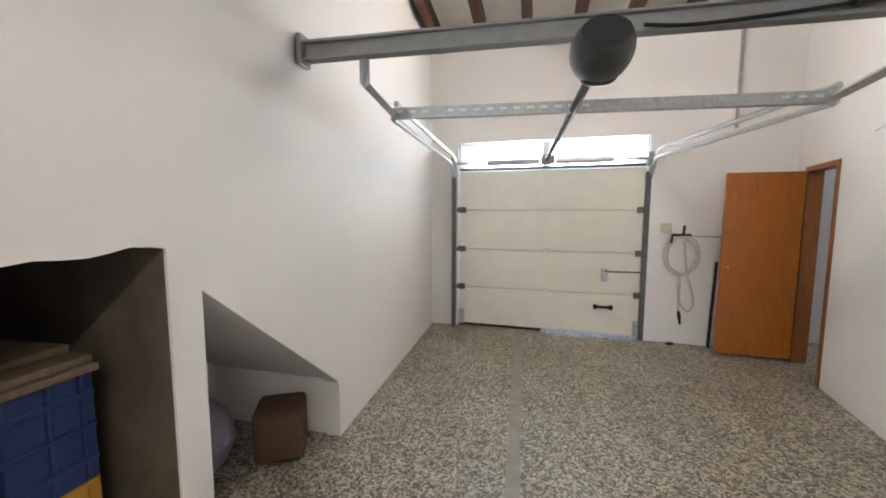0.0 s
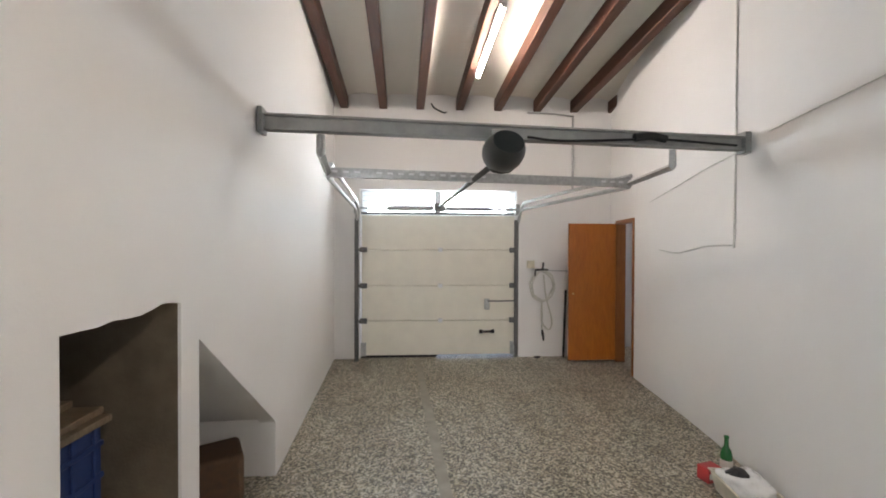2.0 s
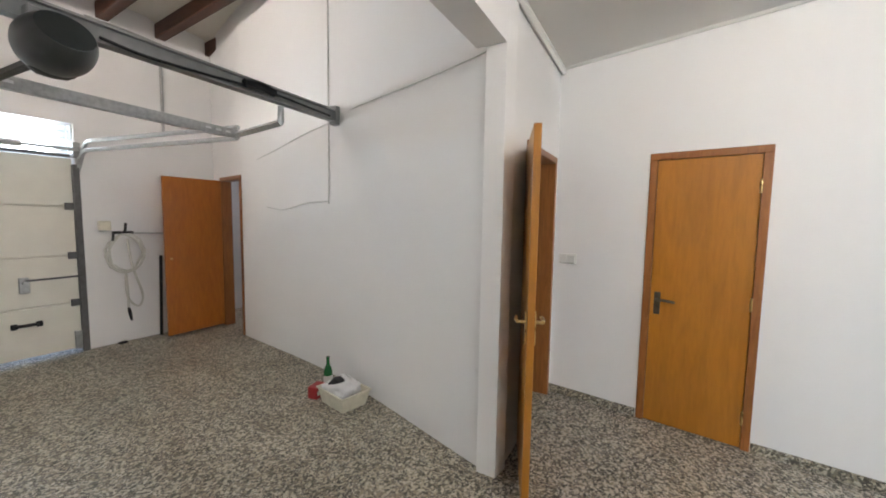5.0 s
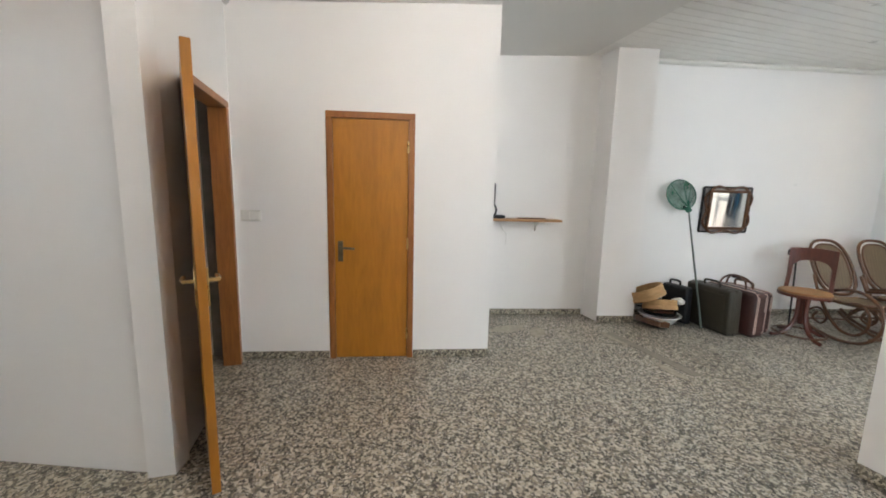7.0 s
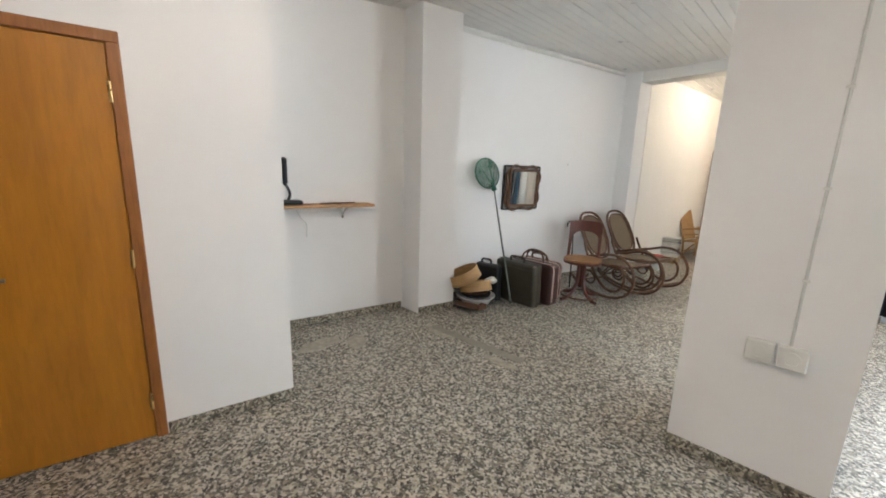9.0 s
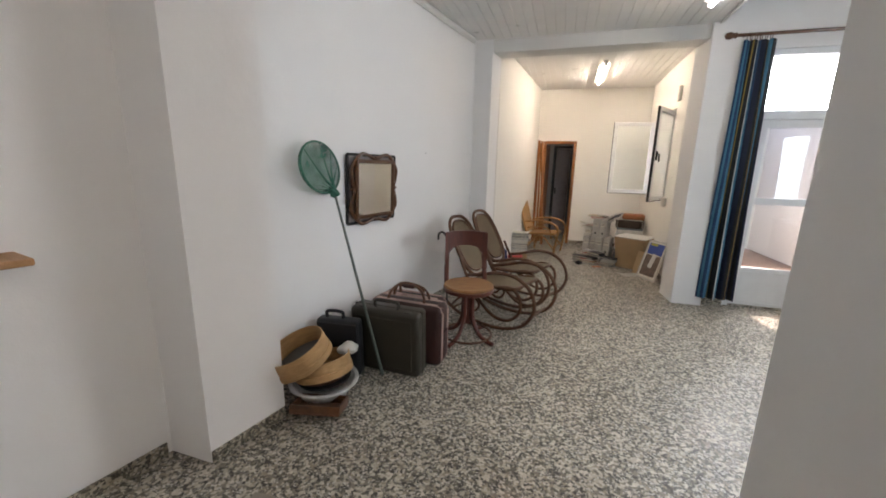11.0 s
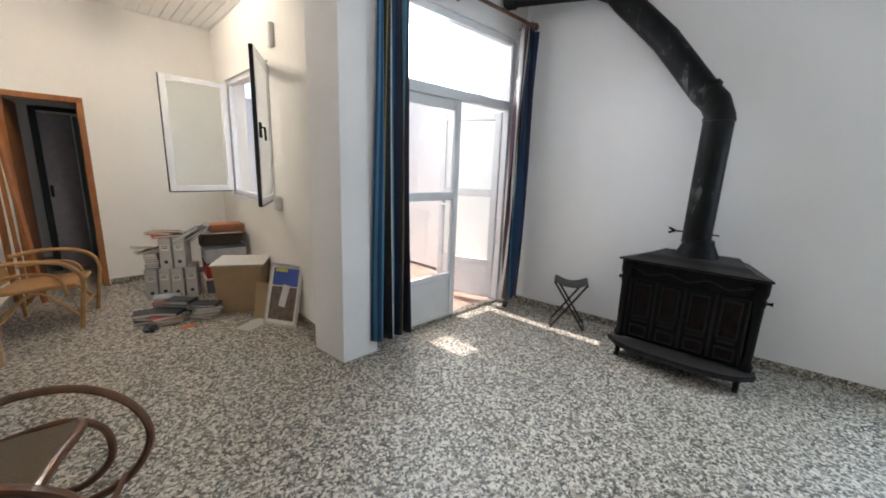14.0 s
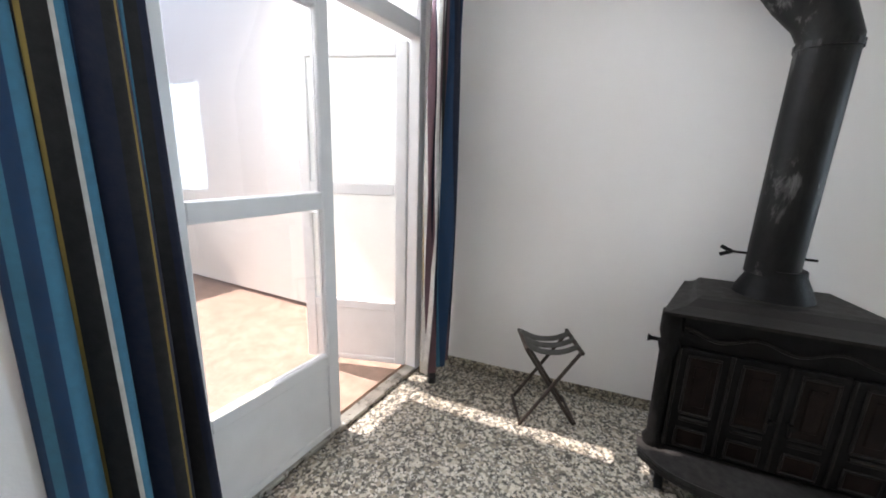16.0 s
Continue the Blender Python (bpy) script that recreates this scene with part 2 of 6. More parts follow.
M_SHEET = sheet_mat()
M_MIRROR = plain("mirror_silver", (0.88, 0.87, 0.83), 0.02, 1.0, 0.01, 3, 0.0)
M_MIRROR.node_tree.nodes["Principled BSDF"].inputs["Roughness"].default_value = 0.02
M_CHROME = plain("brushed_handle_metal", (0.42, 0.40, 0.36), 0.3, 0.9, 0.1, 20, 0.05)
M_BRONZE = plain("dark_bronze", (0.13, 0.115, 0.09), 0.38, 0.7, 0.2, 25, 0.1)
M_BRASS = plain("brass", (0.60, 0.42, 0.18), 0.3, 0.9, 0.1, 20, 0.05)


# ---- mesh helpers ----
def part(name, bm, material, parent=None, label="", smooth=False):
    """Link a bmesh as one mesh object under a thing or a part."""
    me = bpy.data.meshes.new(name)
    bmesh.ops.recalc_face_normals(bm, faces=bm.faces[:])
    bm.to_mesh(me)
    bm.free()
    for mat in material if isinstance(material, (list, tuple)) else (material,):
        me.materials.append(mat)
    if smooth:
        for p in me.polygons:
            p.use_smooth = True
        me.set_sharp_from_angle(angle=radians(40))
    ob = new(name, me)
    if parent:
        ob.parent = parent
    if label:
        ob["label"] = label
    return ob


def thing(name, m, label, category, group="", kind=""):
    """An Empty at a thing's base."""
    ob = new(name)
    ob.empty_display_size = 0.1
    ob.matrix_world = m
    return tagged(ob, label, category, group, kind)


def join(bm, t, m=None):
    if m is not None:
        bmesh.ops.transform(t, matrix=m, verts=t.verts[:])
    me = bpy.data.meshes.new("t")
    t.to_mesh(me)
    t.free()
    bm.from_mesh(me)
    bpy.data.meshes.remove(me)
    return bm


def box(bm, c, s, rot=(0, 0, 0), bev=0.0, seg=1):
    t = bmesh.new()
    bmesh.ops.create_cube(t, size=1)
    bmesh.ops.scale(t, vec=s, verts=t.verts[:])
    if bev > 0:
        bmesh.ops.bevel(t, geom=t.edges[:], offset=bev, segments=seg, affect="EDGES", profile=0.5)
    return join(bm, t, pose(*c, *rot))


def B(c, s, rot=(0, 0, 0), bev=0.0, seg=1):
    return box(bmesh.new(), c, s, rot, bev, seg)


def smooth_path(pts, n=6, closed=False):
    """Catmull-Rom points through pts."""
    P = [Vector(p) for p in pts]
    k, outp = len(P), []
    for i in range(k if closed else k - 1):
        a = P[i - 1] if (closed or i > 0) else P[0] * 2 - P[1]
        b, c = P[i], P[(i + 1) % k]
        d = P[(i + 2) % k] if (closed or i + 2 < k) else P[-1] * 2 - P[-2]
        for j in range(n):
            u = j / n
            outp.append(0.5 * (2 * b + (c - a) * u + (2 * a - 5 * b + 4 * c - d) * u * u + (3 * b - a - 3 * c + d) * u ** 3))
    if not closed:
        outp.append(P[-1].copy())
    return outp


def sweep(bm, pts, r, n=8, closed=False, flat=1.0):
    """A tube of radius r (or one radius a point) along pts."""
    P = [Vector(p) for p in pts]
    k = len(P)
    tang = []
    for i in range(k):
        a = P[(i - 1) % k] if closed or i > 0 else P[i]
        b = P[(i + 1) % k] if closed or i < k - 1 else P[i]
        tang.append((b - a).normalized())
    up = Vector((0, 0, 1)) if abs(tang[0].z) < 0.9 else Vector((1, 0, 0))
    nrm = (up - tang[0] * up.dot(tang[0])).normalized()
    rings = []
    for i in range(k):
        nrm = (nrm - tang[i] * nrm.dot(tang[i])).normalized()
        bi = tang[i].cross(nrm)
        rad = r[i] if isinstance(r, (list, tuple)) else r
        rings.append([bm.verts.new(P[i] + nrm * math.cos(2 * math.pi * j / n) * rad + bi * math.sin(2 * math.pi * j / n) * rad * flat) for j in range(n)])
    for i in range(k if closed else k - 1):
        A, C = rings[i], rings[(i + 1) % k]
        for j in range(n):
            bm.faces.new((A[j], A[(j + 1) % n], C[(j + 1) % n], C[j]))
    if not closed:
        bm.faces.new(rings[0][::-1])
        bm.faces.new(rings[-1])
    return bm


def rod(a, b, r, n=10, r2=None):
    return sweep(bmesh.new(), [a, b], [r, r if r2 is None else r2], n)


def lathe(bm, prof, n=24, m=None):
    """Turn a profile of (radius, height) round z."""
    t = bmesh.new()
    rings = [[t.verts.new((max(r, 1e-4) * math.cos(2 * math.pi * j / n), max(r, 1e-4) * math.sin(2 * math.pi * j / n), z)) for j in range(n)] for r, z in prof]
    for A, C in zip(rings, rings[1:]):
        for j in range(n):
            t.faces.new((A[j], A[(j + 1) % n], C[(j + 1) % n], C[j]))
    t.faces.new(rings[0][::-1])
    t.faces.new(rings[-1])
    return join(bm, t, m)


def prism(bm, outline, z0, z1):
    """An upright prism on a plan outline."""
    lo = [bm.verts.new((x, y, z0)) for x, y in outline]
    hi = [bm.verts.new((x, y, z1)) for x, y in outline]
    k = len(lo)
    bm.faces.new(lo[::-1])
    bm.faces.new(hi)
    for i in range(k):
        bm.faces.new((lo[i], lo[(i + 1) % k], hi[(i + 1) % k], hi[i]))
    return bm


def slab(bm, outline, y0, y1):
    """A prism on an outline in x and z, between two depths in y."""
    a = [bm.verts.new((x, y0, z)) for x, z in outline]
    b = [bm.verts.new((x, y1, z)) for x, z in outline]
    k = len(a)
    bm.faces.new(a)
    bm.faces.new(b[::-1])
    for i in range(k):
        bm.faces.new((a[i], b[i], b[(i + 1) % k], a[(i + 1) % k]))
    return bm


def wall_pose(p0, p1):
    """x runs along the wall's face from p0 to p1, y into the room on the left of that way."""
    return pose(p0[0], p0[1], 0, 0, 0, math.degrees(math.atan2(p1[1] - p0[1], p1[0] - p0[0])))


def wall(name, p0, p1, z1, label, material, thick=0.12, holes=(), z0=0.0, ext=(0, 0), z1b=None):
    """A wall whose room face runs from p0 to p1 with the room on its left; holes are (s0, s1, z0, z1)."""
    L = math.hypot(p1[0] - p0[0], p1[1] - p0[1])
    S = sorted({-ext[0], L + ext[1], *(s for h in holes for s in h[:2])})
    Z = sorted({z0, z1, *(z for h in holes for z in h[2:])})
    solid = {}
    for i in range(len(S) - 1):
        for j in range(len(Z) - 1):
            cs, cz = (S[i] + S[i + 1]) / 2, (Z[j] + Z[j + 1]) / 2
            solid[i, j] = not any(h[0] < cs < h[1] and h[2] < cz < h[3] for h in holes)
    bm = bmesh.new()
    verts = {}

    def v(i, j, k):
        if (i, j, k) not in verts:
            z = Z[j]
            if z1b is not None and j == len(Z) - 1:
                z += (z1b - z1) * (S[i] / L)
            verts[i, j, k] = bm.verts.new((S[i], -thick * k, z))
        return verts[i, j, k]

    for (i, j), s in solid.items():
        if not s:
            continue
        bm.faces.new((v(i, j, 0), v(i + 1, j, 0), v(i + 1, j + 1, 0), v(i, j + 1, 0)))
        bm.faces.new((v(i, j, 1), v(i, j + 1, 1), v(i + 1, j + 1, 1), v(i + 1, j, 1)))
        for di, dj, a, b in ((-1, 0, (i, j), (i, j + 1)), (1, 0, (i + 1, j), (i + 1, j + 1)), (0, -1, (i, j), (i + 1, j)), (0, 1, (i, j + 1), (i + 1, j + 1))):
            if not solid.get((i + di, j + dj), False):
                bm.faces.new((v(*a, 0), v(*b, 0), v(*b, 1), v(*a, 1)))
    ob = part(name, bm, material)
    ob.matrix_world = wall_pose(p0, p1)
    return tagged(ob, label, "wall", kind="structure")


def along(p0, p1, s, off=0.0):
    L = math.hypot(p1[0] - p0[0], p1[1] - p0[1])
    ux, uy = (p1[0] - p0[0]) / L, (p1[1] - p0[1]) / L
    return (p0[0] + ux * s - uy * off, p0[1] + uy * s + ux * off)

# ---- structure ----
GR = [(1.44, 0.38), (2.055, 2.25), (2.38, 4.08), (2.60, 5.05)]
GBL = (-1.525, 5.25)
D1A, D1B = (2.79, 0.37), GR[0]
D2A = (2.42, -1.68)
SHA, MIA = (3.58, -1.85), (2.598, -6.9)
FLA, FLB = (2.02, -10.13), (2.33, -7.15)
FBA = (0.03, -10.19)
WIA = (0.06, -7.22)
DWA, DWB = (-2.02, -6.97), (-0.15, -6.97)
STA = (-2.55, -2.95)

ground = tagged(part("ground", B((0, -2, -0.17), (160, 160, 0.1)), M_CEMENT), "bare grey ground around the house", "ground", kind="structure")
floor = bmesh.new()
box(floor, (0.7, -3.345, -0.05), (7.2, 7.45, 0.1))
box(floor, (2.05, -9.9, -0.05), (4.5, 5.66, 0.1))
tagged(part("floor", floor, M_FLOOR), "glossy terrazzo floor of cream, grey and dark chips", "floor", kind="structure")
gfloor = B((0.75, 3.0, -0.052), (6.9, 5.236, 0.1))
tagged(part("garage_floor", gfloor, M_GFLOOR), "dusty worn terrazzo floor of the garage", "floor", kind="structure")

# garage walls
GRC = [(p.x, p.y) for p in smooth_path([(x, y, 0) for x, y in GR[:3]], 10)]
gw_bm = prism(bmesh.new(), GRC + [(x + 0.12, y - 0.02) for x, y in GRC[::-1]], 0, 4.6)
tagged(part("wall_garage_east", gw_bm, M_WALL, smooth=True), "smooth white plaster garage wall", "wall", kind="structure")
GD0, GD1 = 0.04, 0.74
wall("wall_garage_east", GR[2], GR[3], 4.6, "white plaster wall round the side door", M_WALL, holes=((GD0, GD1, 0, 2.03),))
wall("wall_garage_north", GR[3], GBL, 4.6, "white plaster wall with the wide garage door opening", M_WALL, thick=0.22, holes=((1.44, 3.76, 0, 2.48),), ext=(0.12, 0.3))


def left_wall():
    """Stair side wall with a square niche and a sloping hole under the stairs."""
    bm = bmesh.new()
    x0 = lambda y: -1.367 - 0.03 * y
    random.seed(4)
    rough = [(0.64 + 0.555 * k / 9, 1.445 + random.uniform(-0.012, 0.012)) for k in range(1, 9)]
    outer = [(-1.3, 0), (0.64, 0), (0.64, 1.44), *rough, (1.195, 1.44), (1.195, 0), (1.335, 0), (1.335, 1.265), (2.40, 0.42), (2.43, 0.39), (2.43, 0), (5.25, 0), (5.25, 4.6), (-1.3, 4.6)]
    faces = [bm.verts.new((x0(y), y, z)) for y, z in outer]
    f = bm.faces.new(faces)
    ex = bmesh.ops.extrude_face_region(bm, geom=[f])
    bmesh.ops.translate(bm, vec=(-0.11, 0, 0), verts=[v for v in ex["geom"] if isinstance(v, bmesh.types.BMVert)])
    bmesh.ops.triangulate(bm, faces=bm.faces[:])
    return tagged(part("wall_garage_west", bm, M_WALL), "white plaster wall with two openings under the stairs", "wall", kind="structure")


left_wall()
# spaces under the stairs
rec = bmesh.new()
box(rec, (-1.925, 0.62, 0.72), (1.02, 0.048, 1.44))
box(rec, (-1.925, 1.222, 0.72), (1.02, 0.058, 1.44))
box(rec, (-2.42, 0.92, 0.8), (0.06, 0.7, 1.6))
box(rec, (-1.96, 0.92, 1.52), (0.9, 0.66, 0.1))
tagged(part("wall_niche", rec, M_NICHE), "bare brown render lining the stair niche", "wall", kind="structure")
rec = bmesh.new()
box(rec, (-2.0, 1.305, 0.66), (0.98, 0.05, 1.32))
box(rec, (-2.0, 2.47, 0.3), (0.98, 0.06, 0.6))
box(rec, (-2.50, 1.9, 0.66), (0.06, 1.2, 1.4))
box(rec, (-1.99, 1.90, 0.868), (1.0, 1.45, 0.05), (-38.3, 0, 0))
tagged(part("wall_stair_recess", rec, M_WALL), "white plaster lining of the triangular stair recess", "wall", kind="structure")

wall("wall_opening_head", GR[0], (-1.38, 0.38), 4.6, "white plaster lintel over the wide opening", M_WALL, thick=0.18, z0=2.5)
# living room walls
wall("wall_side_door", D1A, D1B, 3.0, "white plaster wall with an open wooden door", M_WALL, holes=((0.06, 0.92, 0, 2.06),), ext=(0.1, 0))
D2L = math.hypot(D1A[0] - D2A[0], D1A[1] - D2A[1])
wall("wall_cupboard", D2A, D1A, 3.05, "white plaster wall with a closed wooden door", M_WALL, holes=((0.665, 1.365, 0, 2.04),))
wall("wall_cupboard_return", SHA, D2A, 3.05, "white plaster return wall", M_WALL, ext=(0.1, -0.12))
wall("wall_east", MIA, SHA, 3.05, "long white plaster wall with shelf and mirror", M_WALL, thick=0.2, ext=(0.3, 0))
tagged(part("pilaster_1", prism(bmesh.new(), [(3.035, -3.27), (2.945, -3.70), (3.35, -3.76), (3.40, -3.27)], 0, 3.0), M_WALL), "white plastered pilaster on the long wall", "pilaster", kind="structure")
tagged(part("pilaster_2", prism(bmesh.new(), [(2.39, -6.87), (2.33, -7.17), (2.8, -7.17), (2.8, -6.87)], 0, 3.02), M_WALL), "white plastered pilaster beside the back room", "pilaster", kind="structure")
wall("wall_back_east", FLA, FLB, 3.1, "cream white plaster wall of the back room", M_WARM, ext=(0.12, 0))
wall("wall_back", FBA, FLA, 3.1, "cream white plaster wall with a doorway", M_WARM, holes=((1.25, 1.87, 0, 2.03),), ext=(0.2, 0))
wall("wall_window", WIA, FBA, 3.1, "cream white plaster wall with an open window", M_WARM, thick=0.22, holes=((1.10, 2.52, 1.05, 2.36),))
wall("wall_terrace", DWA, DWB, 3.6, "white plaster wall round the terrace door", M_WALL, thick=0.18, holes=((0.12, 1.62, -0.02, 2.72),), ext=(0.1, 0.1))
tagged(part("pilaster_3", prism(bmesh.new(), [(0.15, -6.855), (-0.15, -6.86), (-0.15, -7.14), (0.06, -7.26), (0.19, -7.23)], 0, 3.6), M_WALL), "white plastered corner pillar beside the terrace door", "pillar", kind="structure")
wall("wall_stove", STA, DWA, 3.6, "white plaster wall behind the stove", M_WALL, holes=((0.1, 0.9, 0.9, 2.2),), ext=(0.2, 0.2))
wall("wall_hidden_west", (-1.33, -1.25), STA, 3.6, "plain white plaster wall", M_WALL, ext=(0.1, 0.1))
tagged(part("pillar_socket", prism(bmesh.new(), [(-0.03, -3.06), (0.62, -3.06), (0.65, -3.68), (-0.03, -3.64)][::-1], 0, 3.5), M_WALL), "thick white plastered pillar between the rooms", "pillar", kind="structure")
tagged(part("head_beam", B((1.3, -7.03, 2.93), (2.5, 0.27, 0.2)), M_CEIL), "white plastered beam between living and back room", "beam", kind="structure")

# ceilings
ce = bmesh.new()
for y0, y1, za, zb in ((0.42, -3.12, 2.80, 2.96),):
    vs = [ce.verts.new(p) for p in ((-2.9, y0, za), (4.0, y0, za), (4.0, y1, zb), (-2.9, y1, zb), (-2.9, y0, za + 0.1), (4.0, y0, za + 0.1), (4.0, y1, zb + 0.1), (-2.9, y1, zb + 0.1))]
    for f in ((0, 1, 2, 3), (7, 6, 5, 4), (0, 4, 5, 1), (1, 5, 6, 2), (2, 6, 7, 3), (3, 7, 4, 0)):
        ce.faces.new([vs[k] for k in f])
tagged(part("ceiling_hall", ce, M_CEIL), "flat off-white plaster ceiling of the hall", "ceiling", kind="structure")
boards = bmesh.new()
x = 0.10
while x < 3.7:
    box(boards, (x + 0.048, -5.01, 2.976), (0.0945, 3.78, 0.012), bev=0.003)
    x += 0.0985
box(boards, (1.95, -5.01, 3.03), (3.7, 3.8, 0.08))
tagged(part("ceiling_living", boards, M_BOARD), "ceiling of narrow white lacquered boards", "ceiling", kind="structure")
boards = bmesh.new()
x = -0.05
while x < 2.5:
    box(boards, (x + 0.048, -8.72, 2.996), (0.0945, 3.1, 0.012), bev=0.003)
    x += 0.0985
box(boards, (1.2, -8.72, 3.05), (2.7, 3.12, 0.08))
tagged(part("ceiling_back_room", boards, M_BOARD), "boarded white ceiling of the back room", "ceiling", kind="structure")
hi = bmesh.new()
box(hi, (-1.35, -5.1, 3.5), (3.1, 4.4, 0.1))
box(hi, (0.09, -5.0, 3.25), (0.02, 3.9, 0.6))
box(hi, (-1.3, -3.07, 3.25), (3.0, 0.1, 0.6))
tagged(part("ceiling_high", hi, M_CEIL), "higher white plaster ceiling by the stove", "ceiling", kind="structure")

SL = 0.096
BX = [-1.38, -0.82, -0.28, 0.30, 0.87, 1.46, 2.02, 2.60]
va = bmesh.new()
spr = []
for a, b in zip([-1.95, *BX], [*BX, 3.12]):
    for j in range(8):
        u = j / 8
        spr.append((a + (b - a) * u, 0.085 * math.sqrt(max(0, 1 - (2 * u - 1) ** 2))))
rows = []
for y in (0.2, 5.5):
    rows.append([va.verts.new((x, y, 3.80 + SL * (5.2 - y) + h)) for x, h in spr])
    rows.append([va.verts.new((x, y, 4.05 + SL * (5.2 - y))) for x, h in spr])
for j in range(len(spr) - 1):
    va.faces.new((rows[0][j], rows[0][j + 1], rows[2][j + 1], rows[2][j]))
    va.faces.new((rows[1][j], rows[3][j], rows[3][j + 1], rows[1][j + 1]))
    for a, b in ((0, 1), (2, 3)):
        va.faces.new((rows[a][j], rows[b][j], rows[b][j + 1], rows[a][j + 1]))
tagged(part("ceiling_garage", va, M_VAULT, smooth=True), "small plaster vaults between sloping beams", "ceiling", kind="structure")
beam_rot = -math.degrees(math.atan(SL))
for x in BX:
    ob = part("ceiling_beam", B((0, 0, 0), (0.115, 5.06, 0.17), bev=0.008), M_BEAM)
    ob.matrix_world = pose(x, 2.75, 3.745 + SL * (5.2 - 2.75), beam_rot, 0, 0)
    tagged(ob, "dark red-brown stained wooden ceiling beam", "beam", "garage ceiling beams", "structure")


# ---- skirting and cornice ----
def strip(name, runs, z, h, d, material, label, cat, bev=0.004):
    for p0, p1, s0, s1 in runs:
        L = math.hypot(p1[0] - p0[0], p1[1] - p0[1])
        s1 = L if s1 is None else s1
        ob = part(name, B(((s0 + s1) / 2, d / 2, z + h / 2), (s1 - s0, d, h), bev=bev), material)
        ob.matrix_world = wall_pose(p0, p1)
        tagged(ob, label, cat, kind="structure")


strip("baseboard", [(D2A, D1A, 0.0, 0.66), (D2A, D1A, 1.372, None), (SHA, D2A, 0.03, None), (MIA, SHA, 0, 3.27), (MIA, SHA, 3.72, None),
                    ((2.945, -3.70), (3.035, -3.27), 0, None), (FLA, FLB, 0, None), (FBA, FLA, 0, 1.24), (WIA, FBA, 0, None),
                    (DWA, DWB, 1.63, None), (STA, DWA, 0, None), ((0.62, -3.06), (0.65, -3.68), 0, None),
                    ((-0.03, -3.06), (0.62, -3.06), 0, None), ((-0.03, -3.64), (-0.03, -3.06), 0, None)],
      0, 0.07, 0.012, M_SKIRT, "low terrazzo skirting strip", "skirting")
strip("trim", [(D1A, D1B, 0, None)], 2.75, 0.06, 0.045, M_CEIL, "white plaster cornice", "cornice", 0.018)
ob = part("trim", B((1.04, 0.0225, 2.862), (2.08, 0.045, 0.06), (0, 2.6, 0), bev=0.018), M_CEIL)
ob.matrix_world = wall_pose(D2A, D1A)
tagged(ob, "white plaster cornice", "cornice", kind="structure")
strip("trim", [(MIA, SHA, 0.1, 3.2)], 2.91, 0.06, 0.05, M_CEIL, "white plaster cornice", "cornice", 0.02)

# cement lines in the floor
tagged(part("floor_strip", B((-0.255, 2.8, 0.002), (0.085, 4.6, 0.004), (0, 0, 1.5)), M_CEMENT), "grey cement line worn into the garage floor", "floor strip", kind="structure")
tagged(part("floor_strip", B((2.2, -3.19, 0.002), (1.0, 0.09, 0.004), (0, 0, 4), 0.001), M_CEMENT), "beige cement strip where a wall once stood", "floor strip", kind="structure")


random.seed(31)
for x, y, w, d, a in ((3.02, -2.16, 0.22, 0.42, 8), (2.86, -2.42, 0.3, 0.16, -30), (2.52, -3.12, 0.34, 0.13, 6), (1.82, -3.08, 0.36, 0.10, 3)):
    patch = prism(bmesh.new(), [(w / 2 * math.cos(q) * random.uniform(0.75, 1.1), d / 2 * math.sin(q) * random.uniform(0.75, 1.1)) for q in (k * math.pi / 7 for k in range(14))], 0.0, 0.0035)
    ob = part("floor_patch", patch, M_PATCH)
    ob.matrix_world = pose(x, y, 0, 0, 0, a)
    tagged(ob, "worn pale cement repair in the terrazzo floor", "floor patch", kind="structure")


# ---- doors ----
def door_frame(parent, w, h, depth, material, face=0.06, proud=0.012):
    """Frame lining in the wall's hole with face trim on the room side; x from 0 to w, y = 0 is the wall face."""
    for x0 in (0, w - face):
        bm = box(bmesh.new(), (x0 + face / 2, proud / 2 - depth / 2, (h - face) / 2), (face, depth + proud, h - face), bev=0.004)
        part("jamb", bm, material, parent)
    part("head", box(bmesh.new(), (w / 2, proud / 2 - depth / 2, h - face / 2), (w, depth + proud, face), bev=0.004), material, parent)


def lever(parent, x, y, z, sign, material, side=1):
    """A lever handle with its plate; sign: which way the lever points."""
    bm = B((x, y + side * 0.004, z), (0.042, 0.008, 0.17), bev=0.003)
    sweep(bm, [(x, y, z + 0.03), (x, y + side * 0.045, z + 0.03)], 0.009, 8)
    sweep(bm, smooth_path([(x, y + side * 0.045, z + 0.03), (x + sign * 0.05, y + side * 0.05, z + 0.032), (x + sign * 0.12, y + side * 0.046, z + 0.026)], 4), 0.0095, 8)
    return part("handle", bm, material, parent, "metal lever handle", True)


def hinge_pins(parent, x, y, h, material):
    for z in (0.22, h / 2, h - 0.22):
        part("hinge", rod((x, y, z - 0.045), (x, y, z + 0.045), 0.008), material, parent)


d2 = thing("door_1", wall_pose(D2A, D1A) @ pose(0.665, 0, 0), "closed honey-coloured veneer door in a wooden frame", "door", kind="structure")
door_frame(d2, 0.70, 2.04, 0.10, M_FRAME, 0.05)
leaf = part("leaf", B((0.35, -0.018, 0.997), (0.596, 0.036, 1.98), bev=0.003), M_DOOR, d2)
lever(leaf, 0.60, 0.0, 0.93, -1, M_BRONZE)
hinge_pins(d2, 0.052, 0.008, 2.0, M_BRASS)

